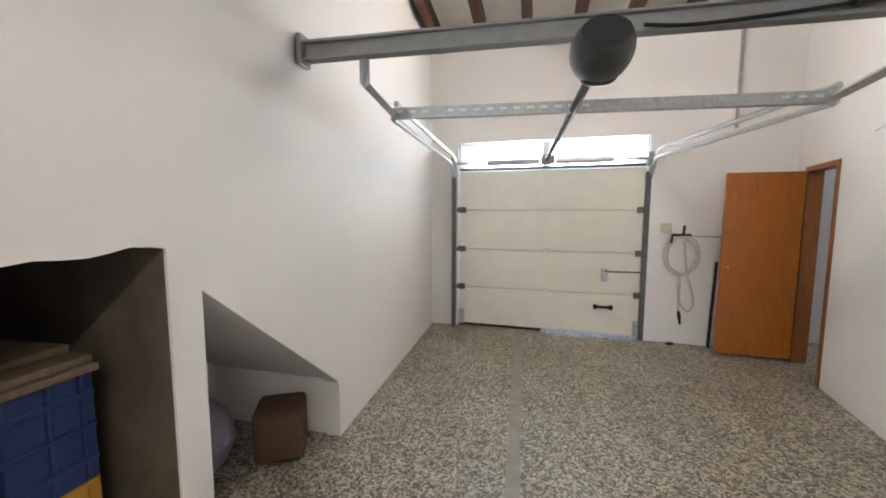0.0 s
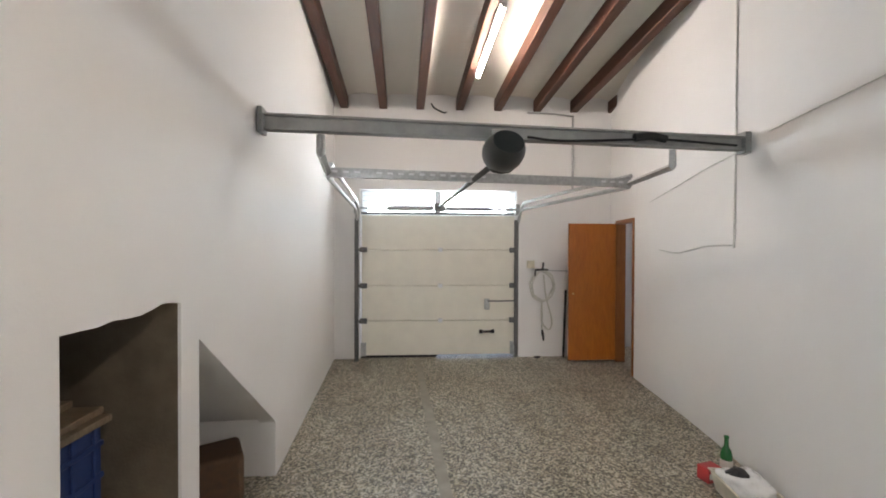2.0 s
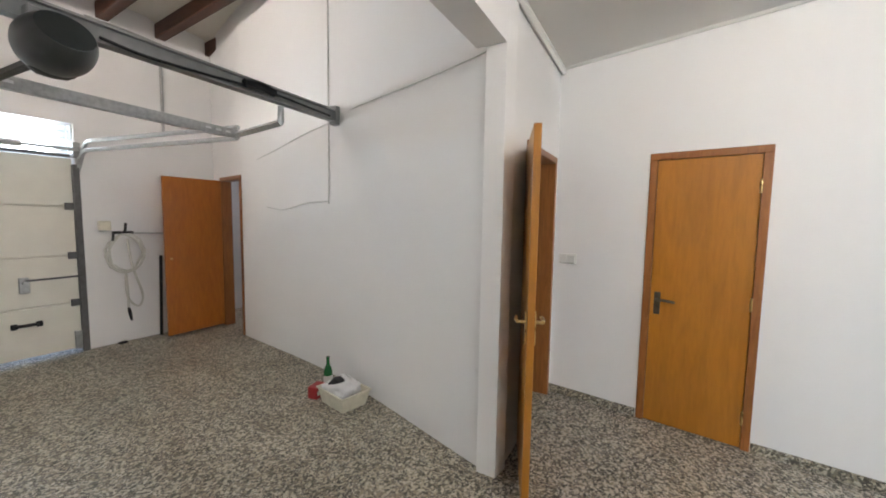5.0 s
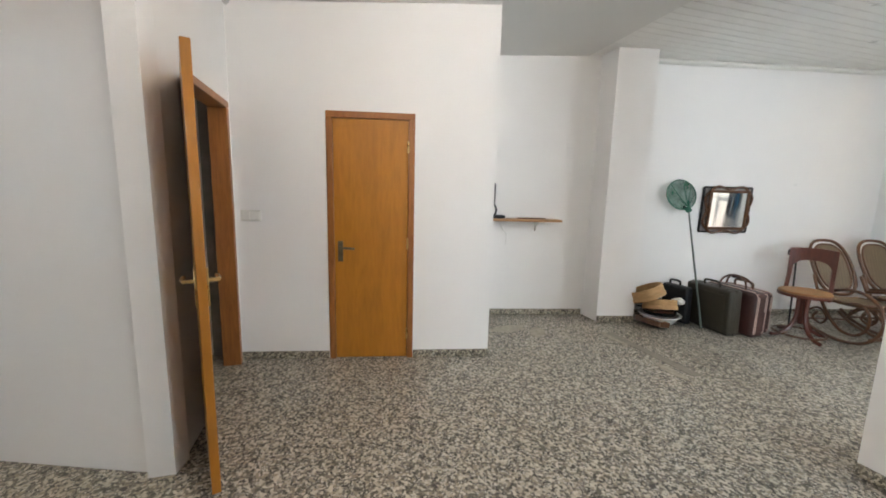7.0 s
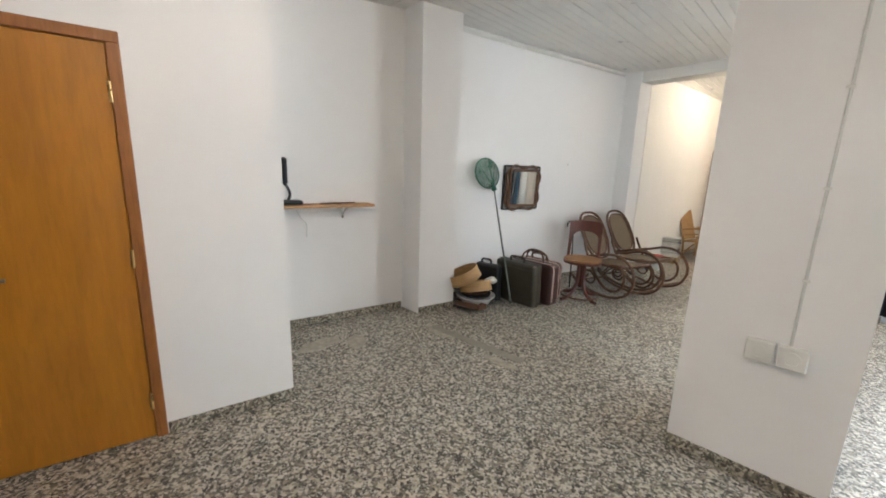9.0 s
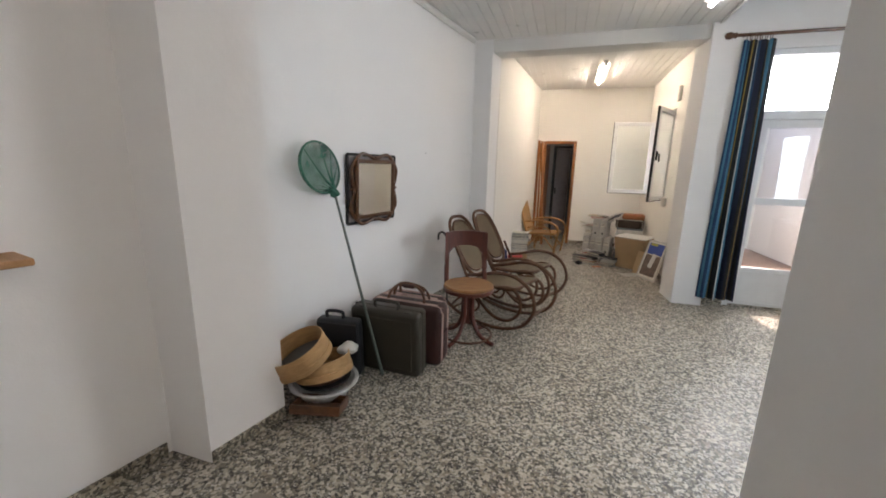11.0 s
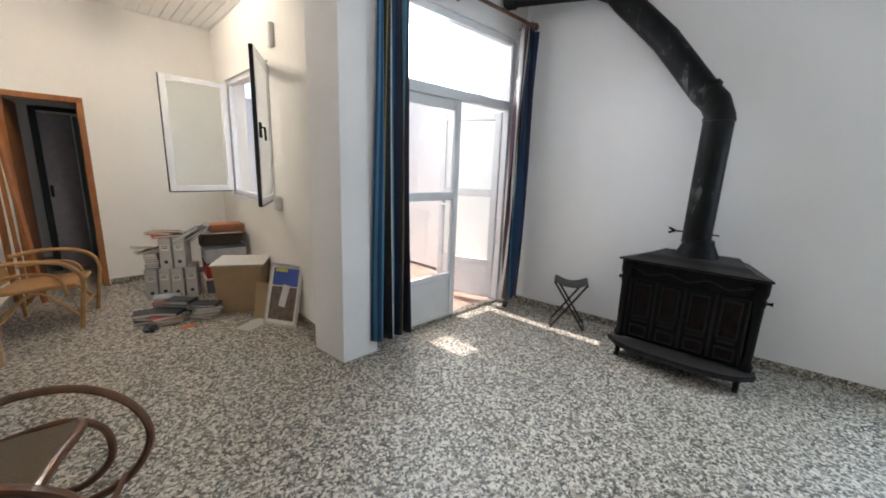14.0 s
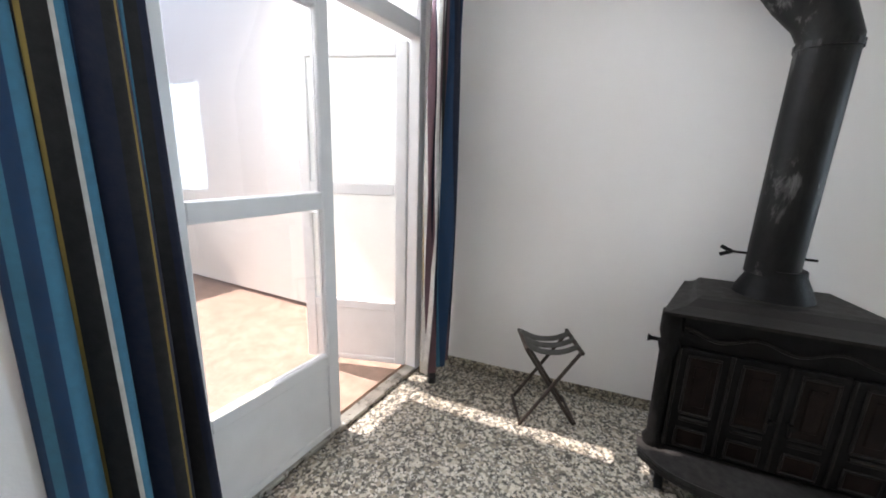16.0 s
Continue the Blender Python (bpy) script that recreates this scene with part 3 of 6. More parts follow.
d1 = thing("door_2", wall_pose(D1A, D1B) @ pose(0.06, 0, 0), "open honey-coloured veneer door in a wooden frame", "door", kind="structure")
door_frame(d1, 0.86, 2.06, 0.12, M_FRAME, 0.05)
leaf = part("leaf", B((0.36, -0.02, 1.0), (0.72, 0.038, 1.985), bev=0.003), M_DOOR, d1)
leaf.matrix_local = pose(0.81, 0.02, 0.01, 0, 0, 19.5)
lever(leaf, 0.66, 0.0, 0.98, -1, M_BRASS)
lever(leaf, 0.66, -0.04, 0.98, -1, M_BRASS, -1)

dg = thing("door_3", wall_pose(GR[2], GR[3]) @ pose(GD0, 0, 0), "open orange-brown veneer door standing into the garage", "door", kind="structure")
door_frame(dg, 0.70, 2.03, 0.12, M_FRAME, 0.05)
leaf = part("leaf", B((0.345, 0.0, 1.0), (0.69, 0.038, 1.95), bev=0.003), M_DOORG, dg)
leaf.matrix_local = pose(0.645, 0.025, 0.01, 0, 0, 101)
part("latch", rod((0.63, 0.018, 0.98), (0.63, 0.034, 0.98), 0.012), M_BRASS, leaf, "small round brass lock")

# rooms behind the doors
wall("wall_side_room", (3.75, 3.4), (3.75, 5.6), 3.2, "plain white wall of the side room", M_WALL)
wall("wall_side_room", (3.75, 5.5), (2.3, 5.5), 3.2, "plain white wall of the side room", M_WALL)
wall("wall_side_room", (2.5, 3.5), (3.75, 3.5), 3.2, "plain white wall of the side room", M_WALL)
strip("baseboard", [((3.75, 3.4), (3.75, 5.5), 0.15, None)], 0, 0.08, 0.012, M_FRAME, "brown wooden skirting", "skirting")
wall("wall_closet", (2.95, 0.5), (2.95, 1.9), 2.9, "plain white wall of the cupboard room", M_WALL)
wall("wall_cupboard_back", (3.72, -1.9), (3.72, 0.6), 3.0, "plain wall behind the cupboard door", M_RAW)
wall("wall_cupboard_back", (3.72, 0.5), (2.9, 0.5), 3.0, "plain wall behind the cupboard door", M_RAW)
wall("wall_closet", (2.95, 1.75), (2.12, 1.75), 2.9, "plain grey wall of the cupboard room", M_WALL)
tagged(part("ceiling_closet", prism(bmesh.new(), [(1.75, 0.52), (2.95, 0.52), (2.95, 1.75), (2.15, 1.75)], 2.7, 2.8), M_CEIL), "plain ceiling of the cupboard room", "ceiling", kind="structure")
for a, b in (((2.35, -12.3), (2.35, -10.2)), ((0.7, -12.2), (2.4, -12.2)), ((0.8, -10.3), (0.8, -12.3))):
    wall("wall_corridor", a, b, 2.6, "plain cream wall of the dim corridor", M_WARM)
tagged(part("ceiling_corridor", B((1.55, -11.3, 2.6), (1.9, 2.1, 0.1)), M_CEIL), "plain ceiling of the dim corridor", "ceiling", kind="structure")
bd = thing("door_4", wall_pose(FBA, FLA) @ pose(1.25, 0, 0), "wooden door frame of a doorway into a dim corridor", "door", kind="structure")
door_frame(bd, 0.62, 2.03, 0.12, M_FRAME, 0.055)
part("leaf", B((0.0, -0.31, 1.0), (0.036, 0.56, 1.95), (0, 0, -7), bev=0.003), M_FRAME, bd, "brown wooden door folded back into the corridor").location = (0.55, -0.12, 0)
cd = thing("door_5", pose(1.08, -11.35, 0, 0, 0, 8), "half-open dark framed door with pale panels in the corridor", "door", kind="structure")
for c, s in (((0.03, 0, 1.0), (0.06, 0.08, 2.0)), ((0.63, 0, 1.0), (0.06, 0.08, 2.0)), ((0.33, 0, 1.98), (0.54, 0.08, 0.05))):
    part("jamb", B(c, s, bev=0.004), M_BLACK, cd)
part("leaf", B((0.45, -0.02, 0.97), (0.3, 0.035, 1.92), bev=0.003), plain("pale_lilac_door", (0.30, 0.28, 0.29), 0.5), cd)
part("panel", B((0.18, -0.03, 0.97), (0.20, 0.02, 1.9)), plain("blue_grey_panel", (0.14, 0.21, 0.24), 0.4), cd)
part("lock", B((0.57, 0.003, 1.0), (0.03, 0.015, 0.14), bev=0.003), M_BLACK, cd)

# ---- sectional garage door ----
GDR = wall_pose(GR[3], GBL)
gd = thing("garage_door", GDR @ pose(1.44, -0.06, 0), "closed cream sectional garage door with a glazed strip above", "garage door", kind="structure")
part("bottom_seal", B((1.75, 0.0, 0.018), (1.12, 0.03, 0.036), bev=0.004), M_BLACK, gd)
zs = [0.03, 0.55, 1.07, 1.60, 2.12]
for a, b in zip(zs, zs[1:]):
    bm = box(bmesh.new(), (1.16, -0.0, (a + b) / 2), (2.28, 0.045, b - a - 0.012), bev=0.005)
    for zz in (a + 0.13, b - 0.13):
        box(bm, (1.16, 0.0232, zz), (2.2, 0.0012, 0.004))
    if b < 2.1:
        box(bm, (1.16, -0.016, b), (2.26, 0.012, 0.05))
    part("panel", bm, M_CREAM, gd)
for x in (0.05, 2.27):
    for z in zs[1:4]:
        part("hinge", box(B((x, 0.035, z), (0.10, 0.03, 0.075), bev=0.004), (x + (0.045 if x > 1 else -0.045), 0.045, z), (0.05, 0.05, 0.04), bev=0.004), M_TRACK, gd)
    part("corner_bracket", B((x, 0.035, 0.13), (0.075, 0.03, 0.2), bev=0.004), M_STEEL, gd)
for z in zs[1:4]:
    part("hinge", B((1.14, 0.034, z), (0.065, 0.026, 0.06), bev=0.008), M_ALU, gd)
part("lock", box(rod((0.44, 0.03, 0.82), (0.44, 0.09, 0.82), 0.02), (0.44, 0.035, 0.79), (0.075, 0.035, 0.16), bev=0.006), M_STEEL, gd)
part("lock_bar", rod((0.44, 0.075, 0.84), (0.0, 0.075, 0.845), 0.010), M_TRACK, gd)
pull = B((0.44, 0.03, 0.38), (0.2, 0.016, 0.03), bev=0.004)
for x in (0.35, 0.53):
    box(pull, (x, 0.034, 0.38), (0.05, 0.024, 0.06), bev=0.008)
sweep(pull, smooth_path([(0.35, 0.03, 0.38), (0.39, 0.06, 0.38), (0.49, 0.06, 0.38), (0.53, 0.03, 0.38)], 4), 0.012, 8)
part("pull_handle", pull, M_BLACK, gd, "black pull handle")
gw = part("glazing_frame", B((1.16, 0, 2.14), (2.30, 0.05, 0.035), bev=0.004), M_TRACK, gd)
for x, q in ((0.0, 0.035), (1.18, 0.09), (2.31, 0.035)):
    part("mullion", B((x, 0, 2.31), (q, 0.04, 0.32), bev=0.003), M_ALU, gd)
for z in (2.19, 2.26, 2.33, 2.40):
    part("slat", B((1.16, -0.03, z), (2.28, 0.006, 0.012)), M_ALU, gd)
for x in (0.6, 1.74):
    pane = part("pane", B((x, -0.045, 2.31), (1.12, 0.005, 0.32)), M_FROST, gd)
    pane.visible_shadow = False

# tracks, springs and opener
TRK = thing("garage_door_tracks", pose(0, 0, 0), "galvanised steel tracks and shaft of the garage door", "door tracks")
for x, xe, ye in ((-1.19, -1.13, 2.72), (1.16, 1.56, 2.93)):
    for dz, dx in ((0, 0), (0.10, 0.02)):
        pts = [(x + dx, 5.14, 0.03 if dz == 0 else 2.0), (x + dx, 5.14, 1.95), *[(x + dx + (xe - x) * 0.06, 5.14 - 0.28 * (1 - math.cos(a)), 1.95 + (0.24 + dz) * math.sin(a)) for a in (0.4, 0.8, 1.2, 1.5)], (xe + dx, ye, 2.22 + dz)]
        part("track", sweep(bmesh.new(), pts[1:], 0.022, 6), M_STEEL, TRK)
        if dz == 0:
            part("upright_track", B((x, 5.13, 1.0), (0.055, 0.05, 2.1), bev=0.004), M_TRACK, TRK)
    part("shaft_bearing", B((x, 5.12, 2.2), (0.06, 0.12, 0.16), bev=0.006), M_BEAMST, TRK)
part("shaft", rod((-1.2, 5.10, 2.2), (1.17, 5.05, 2.2), 0.016), M_STEEL, TRK)
for a, b in ((-0.75, -0.1), (0.1, 0.75)):
    part("spring", rod((a, 5.085, 2.2), (b, 5.06, 2.2), 0.032, 12), M_STEEL, TRK)
part("centre_bracket", B((0.0, 5.08, 2.22), (0.16, 0.06, 0.12), bev=0.01), M_BEAMST, TRK)
rail = B((0.225, 2.82, 2.255), (2.73, 0.006, 0.075), (0, 0, 4.6))
box(rail, (0.225, 2.84, 2.22), (2.73, 0.04, 0.005), (0, 0, 4.6))
part("cross_rail", rail, M_STEEL, TRK)
for k in range(30):
    u = -1.28 + 2.56 * k / 29
    if abs(u + 0.5) < 0.5 or abs(u) > 1.05:
        part("slot", B((0.2 + u * 0.9968, 2.815 + u * 0.0802, 2.26), (0.045, 0.008, 0.016), (0, 0, 4.6)), M_ALU, TRK)
for x0, xe, yb, ye in ((-1.05, -1.13, 2.08, 2.72), (1.42, 1.56, 2.17, 2.93)):
    part("hanger", sweep(bmesh.new(), [(x0, yb, 2.37), (x0, yb, 2.25), (xe, ye, 2.25)], 0.028, 4), M_STEEL, TRK)

SB = thing("steel_beam", pose(0.36, 2.13, 2.385, 0, 0, 2.0), "grey painted steel beam spanning the garage", "steel beam", kind="structure")
bm = B((-0.045, 0, 0.05), (3.40, 0.012, 0.10))
for z in (0.006, 0.094):
    box(bm, (-0.045, 0, z), (3.40, 0.07, 0.012))
part("beam", bm, M_BEAMST, SB)
for x, q, d in ((-1.765, 0.1, 0.03), (1.655, 0.08, 0.07)):
    part("end_plate", B((x, 0, 0.055), (d, q, 0.16), bev=0.004), M_BEAMST, SB)
op = thing("door_opener", pose(0.115, 2.0, 2.28), "dark grey rounded garage door motor under the steel beam", "door opener")
bm = bmesh.new()
bmesh.ops.create_uvsphere(bm, u_segments=32, v_segments=20, radius=1)
for v in bm.verts:
    v.co = Vector((v.co.x * 0.135, v.co.y * 0.20, v.co.z * 0.135 if v.co.z < 0 else v.co.z * 0.125))
cut = bmesh.ops.bisect_plane(bm, geom=bm.verts[:] + bm.edges[:] + bm.faces[:], plane_co=(0, -0.12, 0.04), plane_no=(0, -0.83, 0.56), clear_outer=True)
rim = [e for e in cut["geom_cut"] if isinstance(e, bmesh.types.BMEdge)]
cap = bmesh.ops.holes_fill(bm, edges=rim)
for f in cap["faces"]:
    f.material_index = 1
part("housing", bm, [M_DARKP, plain("slate_plastic_cover", (0.022, 0.03, 0.03), 0.55)], op, smooth=True)
part("lamp_cover", lathe(bmesh.new(), [(0.0, 0.0), (0.05, 0.006), (0.075, 0.022), (0.08, 0.03), (0.0, 0.03)], 24, pose(0, 0.06, -0.135, 10, 0, 0)), M_BLACK, op, smooth=True)
part("drive_rail", rod((-0.01, 0.1, -0.04), (-0.13, 3.08, -0.06), 0.024, 6), M_BLACK, op)
part("mount", B((0.0, 0.10, 0.11), (0.14, 0.1, 0.10), bev=0.006), M_BEAMST, op)


# ---- lamps ----
def tube_lamp(place, turn, length, glow_mat, tilt=0.0):
    t = thing("fluorescent_lamp", pose(*place, tilt, 0, turn), "white batten ceiling lamp with one lit fluorescent tube", "ceiling lamp", "tube lamps")
    part("batten", B((0, 0, -0.02), (0.07, length, 0.04), bev=0.006), M_WHITEP, t)
    if not tilt:
        part("reflector", B((0, 0, -0.042), (0.14, length - 0.07, 0.004)), M_WHITEP, t)
    for s in (-1, 1):
        part("end_cap", B((0, s * (length / 2 - 0.02), -0.055), (0.05, 0.03, 0.05), bev=0.006), M_WHITEP, t)
    part("tube", rod((0, -length / 2 + 0.035, -0.065), (0, length / 2 - 0.035, -0.065), 0.02, 12), glow_mat, t, "glowing tube")
    return t


tube_lamp((0.37, 3.55, 3.67 + SL * 1.65), 0, 1.24, M_TUBEG, beam_rot)
tube_lamp((0.38, -5.60, 2.965), 0, 1.24, M_TUBE)
tube_lamp((1.04, -8.75, 2.985), 0, 1.24, M_TUBEW)
# unseen lamp, added to brighten the hall and the near garage walls
tube_lamp((0.35, -1.05, 2.862), 0, 1.24, M_TUBEH)

# ---- terrace door ----
td = thing("door_6", pose(-1.90, -6.99, 0), "white aluminium glazed terrace door, one leaf open", "glazed door", kind="structure")
for c, s in (((0.03, -0.04, 1.35), (0.06, 0.07, 2.70)), ((1.47, -0.04, 1.35), (0.06, 0.07, 2.70)), ((0.75, -0.04, 2.69), (1.38, 0.07, 0.06)), ((0.75, -0.04, 2.09), (1.38, 0.07, 0.09))):
    part("frame", B(c, s, bev=0.005), M_ALU, td)
part("threshold", B((0.75, -0.04, 0.012), (1.38, 0.08, 0.024), bev=0.004), M_CHROME, td)
pane = part("pane", B((0.75, -0.04, 2.395), (1.38, 0.006, 0.53)), M_GLASS, td)
pane.visible_shadow = False


def leaf_alu(w, h, parent, pane_mat, handle_x):
    lf = part("leaf", B((w / 2, 0, 0.21), (w - 0.14, 0.03, 0.37), bev=0.003), M_ALU, parent)
    for c, s in (((0.035, 0, h / 2), (0.07, 0.045, h)), ((w - 0.035, 0, h / 2), (0.07, 0.045, h)), ((w / 2, 0, h - 0.04), (w - 0.14, 0.045, 0.08)),
                 ((w / 2, 0, 1.18), (w - 0.14, 0.045, 0.075)), ((w / 2, 0, 0.41), (w - 0.14, 0.045, 0.06)), ((w / 2, 0, 0.02), (w - 0.14, 0.045, 0.04))):
        part("rail", B(c, s, bev=0.005), M_ALU, lf)
    for z0, z1 in ((0.44, 1.1425), (1.2175, h - 0.08)):
        p = part("pane", B((w / 2, 0, (z0 + z1) / 2), (w - 0.14, 0.006, z1 - z0)), pane_mat, lf)
        p.visible_shadow = False
    if handle_x:
        lever(lf, handle_x, 0.022, 1.0, 1 if handle_x < w / 2 else -1, M_ALU)
    return lf


lf = leaf_alu(0.70, 2.02, td, M_GLASS, 0.0)
lf.matrix_local = pose(0.74, -0.04, 0.02)
lf = leaf_alu(0.70, 2.02, td, M_FROST, 0.66)
lf.matrix_local = pose(0.05, -0.09, 0.02, 0, 0, -70)

# ---- window of the back room ----
wi = thing("window_1", wall_pose(WIA, FBA) @ pose(1.10, 0, 1.05), "white aluminium window with both casements open inwards", "window", kind="structure")
for c, s in (((0.025, -0.06, 0.655), (0.05, 0.06, 1.31)), ((1.395, -0.06, 0.655), (0.05, 0.06, 1.31)), ((0.71, -0.06, 1.285), (1.32, 0.06, 0.05)), ((0.71, -0.06, 0.025), (1.32, 0.06, 0.05))):
    part("window_frame", B(c, s, bev=0.004), M_ALU, wi)
part("window_sill", B((0.71, -0.09, -0.012), (1.5, 0.22, 0.024), bev=0.005), M_ALU, wi)


def casement(parent, m, sign):
    c0 = part("casement", B((sign * 0.03, 0, 0.61), (0.06, 0.04, 1.22), bev=0.004), M_ALU, parent)
    c0.matrix_local = m
    for c, s in (((sign * 0.63, 0, 0.61), (0.06, 0.04, 1.22)), ((sign * 0.33, 0, 0.03), (0.54, 0.04, 0.06)), ((sign * 0.33, 0, 1.19), (0.54, 0.04, 0.06))):
        part("rail", B(c, s, bev=0.004), M_ALU, c0)
    part("gasket", B((sign * 0.664, 0.0, 0.61), (0.006, 0.03, 1.22)), M_BLACK, c0)
    part("gasket", B((sign * 0.33, 0.0, -0.006), (0.66, 0.03, 0.008)), M_BLACK, c0)
    p = part("pane", B((sign * 0.33, 0, 0.61), (0.54, 0.006, 1.10)), M_FROST, c0)
    p.visible_shadow = False
    bm = B((sign * 0.63, 0.03, 0.6), (0.025, 0.02, 0.12), bev=0.004)
    sweep(bm, [(sign * 0.63, 0.03, 0.62), (sign * 0.63, 0.06, 0.62), (sign * 0.63, 0.065, 0.52)], 0.01, 6)
    part("handle", bm, M_BLACK, c0)


casement(wi, pose(0.04, 0.0, 0.045, 0, 0, 152), 1)
casement(wi, pose(1.38, 0.0, 0.045, 0, 0, -82), -1)
sb = thing("shutter_box", wall_pose(WIA, FBA) @ pose(0.93, 0, 0), "grey roller shutter strap winder boxes on the wall", "shutter winder")
part("box", B((0, 0.025, 2.52), (0.07, 0.05, 0.2), bev=0.01), M_WHITEP, sb)
part("box", B((0.02, 0.03, 1.07), (0.10, 0.06, 0.13), bev=0.015), M_WHITEP, sb)

# unseen window, added as the opening for the cool side fill
w2 = thing("window_2", wall_pose(STA, DWA) @ pose(0.1, -0.08, 0.9), "unseen frosted window added to let in cool side light", "window", kind="structure")
for c, s in (((0.025, 0, 0.65), (0.05, 0.05, 1.3)), ((0.775, 0, 0.65), (0.05, 0.05, 1.3)), ((0.4, 0, 0.025), (0.7, 0.05, 0.05)), ((0.4, 0, 1.275), (0.7, 0.05, 0.05))):
    part("window_frame", B(c, s, bev=0.004), M_ALU, w2)
part("pane", B((0.4, 0, 0.65), (0.7, 0.006, 1.2)), M_FROST, w2).visible_shadow = False

# ---- terrace outside ----
tiles = bmesh.new()
box(tiles, (-1.5, -9.2, -0.07), (2.7, 4.1, 0.06))
terrace = tagged(part("terrace_floor", tiles, M_TERRA), "terracotta tiled terrace floor", "floor", kind="structure")
wall("wall_terrace_outer", (-2.35, -7.15), (-2.2, -11.2), 3.0, "rough white rendered terrace wall", M_PATIO)
wall("wall_terrace_outer", (-2.4, -11.1), (0.1, -11.1), 2.4, "rough white rendered terrace wall", M_PATIO)
wall("wall_terrace_side", (-0.19, -11.1), (-0.19, -7.15), 3.1, "rough white rendered house wall", M_PATIO, thick=0.02, holes=((1.35, 2.78, 1.05, 2.36),))

# added roof sheets; their slit and short panel shape the sun on the floor
roof = bmesh.new()
for xa, xb, ye, ta, tb in ((-2.34, -1.58, -8.75, 0.0, 0.133), (-1.49, -0.605, -8.75, 0.133, 0.0), (-0.60, -0.30, -8.24, 0.0, 0.0), (-0.295, -0.2, -8.75, 0.0, 0.0)):
    n = max(2, int((xb - xa) / 0.02))
    a = [[roof.verts.new((xa + (xb - xa) * k / n + (ta + (tb - ta) * k / n) * far, y, 2.98 + 0.012 * math.sin(k * 1.57) + d)) for k in range(n + 1)] for y, d, far in ((-7.15, 0.0, 0), (ye, -0.06, 1), (-7.15, 0.004, 0), (ye, -0.056, 1))]
    for k in range(n):
        roof.faces.new((a[0][k], a[0][k + 1], a[1][k + 1], a[1][k]))
        roof.faces.new((a[2][k], a[3][k], a[3][k + 1], a[2][k + 1]))
tagged(part("sun_shaping_roof", roof, M_SHEET), "milky corrugated sheets added over the terrace to shape the sun patches", "roof", kind="structure")
# unseen slab over part of the side room, added to hold back sky light
tagged(part("side_room_light_block", B((3.5, 4.3, 3.25), (0.6, 2.6, 0.08)), M_CEIL), "unseen partial ceiling added to dim the side room", "ceiling", kind="structure")

# ---- more materials ----
M_BENT = wood("bentwood", (0.058, 0.022, 0.009), (0.135, 0.055, 0.022), 0.3, (6, 6, 6), 0.3)
M_RED = wood("red_stained_wood", (0.075, 0.017, 0.010), (0.13, 0.030, 0.016), 0.38, (8, 8, 2), 0.2)
M_PLY = wood("worn_plywood", (0.21, 0.095, 0.032), (0.34, 0.165, 0.06), 0.5, (3, 14, 3))
M_PINE = wood("pine_shelf", (0.36, 0.18, 0.075), (0.50, 0.27, 0.12), 0.5, (14, 1.5, 14))
M_SIEVE = wood("bent_sieve_wood", (0.34, 0.185, 0.075), (0.48, 0.29, 0.125), 0.55, (3, 3, 12))
M_RATTAN = wood("rattan", (0.30, 0.150, 0.050), (0.43, 0.235, 0.085), 0.45, (6, 6, 6), 0.15)
M_OLIVE = plain("olive_vinyl", (0.034, 0.028, 0.018), 0.45, 0.0, 0.15, 9, 0.3)
M_MAROON = plain("maroon_vinyl", (0.045, 0.014, 0.011), 0.42, 0.0, 0.15, 9, 0.25)
M_PINK = plain("pale_pink_stripe", (0.50, 0.36, 0.32), 0.45)
M_BLK = plain("black_leather", (0.014, 0.014, 0.016), 0.45, 0.0, 0.2, 12, 0.35)
M_ENAMEL = plain("white_enamel", (0.68, 0.68, 0.66), 0.25, 0.0, 0.06, 8, 0.05)
M_CLOTH = plain("white_cloth", (0.72, 0.71, 0.68), 0.85, 0.0, 0.06, 12, 0.4)
M_BAG = plain("white_plastic_bag", (0.74, 0.74, 0.74), 0.3, 0.0, 0.05, 20, 0.3)
M_TUB = plain("ivory_plastic", (0.66, 0.62, 0.50), 0.45)
M_REDC = plain("red_card", (0.42, 0.03, 0.03), 0.5)
M_BOTTLE = plain("green_bottle_glass", (0.015, 0.14, 0.035), 0.12, 0.0, 0.05, 5, 0.0)
M_BLUE = plain("blue_crate_plastic", (0.012, 0.035, 0.14), 0.45)
M_YELLOW = plain("yellow_crate_plastic", (0.52, 0.27, 0.03), 0.5)
M_CORK = plain("brown_cork_block", (0.088, 0.047, 0.025), 0.85, 0.0, 0.2, 25, 0.5)
M_CARD = plain("cardboard", (0.36, 0.24, 0.125), 0.8, 0.0, 0.1, 5, 0.2)
M_FILE = plain("grey_white_card", (0.47, 0.46, 0.43), 0.7, 0.0, 0.07, 6, 0.15)
M_PAPER = plain("paper", (0.68, 0.65, 0.57), 0.85, 0.0, 0.08, 30, 0.2)
M_HOSE = plain("grey_white_hose", (0.55, 0.54, 0.49), 0.5)
M_CURT = [plain(n, c, 0.85, 0.0, 0.12, 40, 0.4) for n, c in (("navy_cloth", (0.006, 0.010, 0.030)), ("blue_cloth", (0.011, 0.042, 0.105)), ("teal_cloth", (0.04, 0.16, 0.25)), ("mustard_cloth", (0.22, 0.15, 0.035)),
                                                             ("white_stripe_cloth", (0.52, 0.52, 0.50)), ("black_cloth", (0.008, 0.008, 0.009)), ("plum_cloth", (0.11, 0.06, 0.075)))]


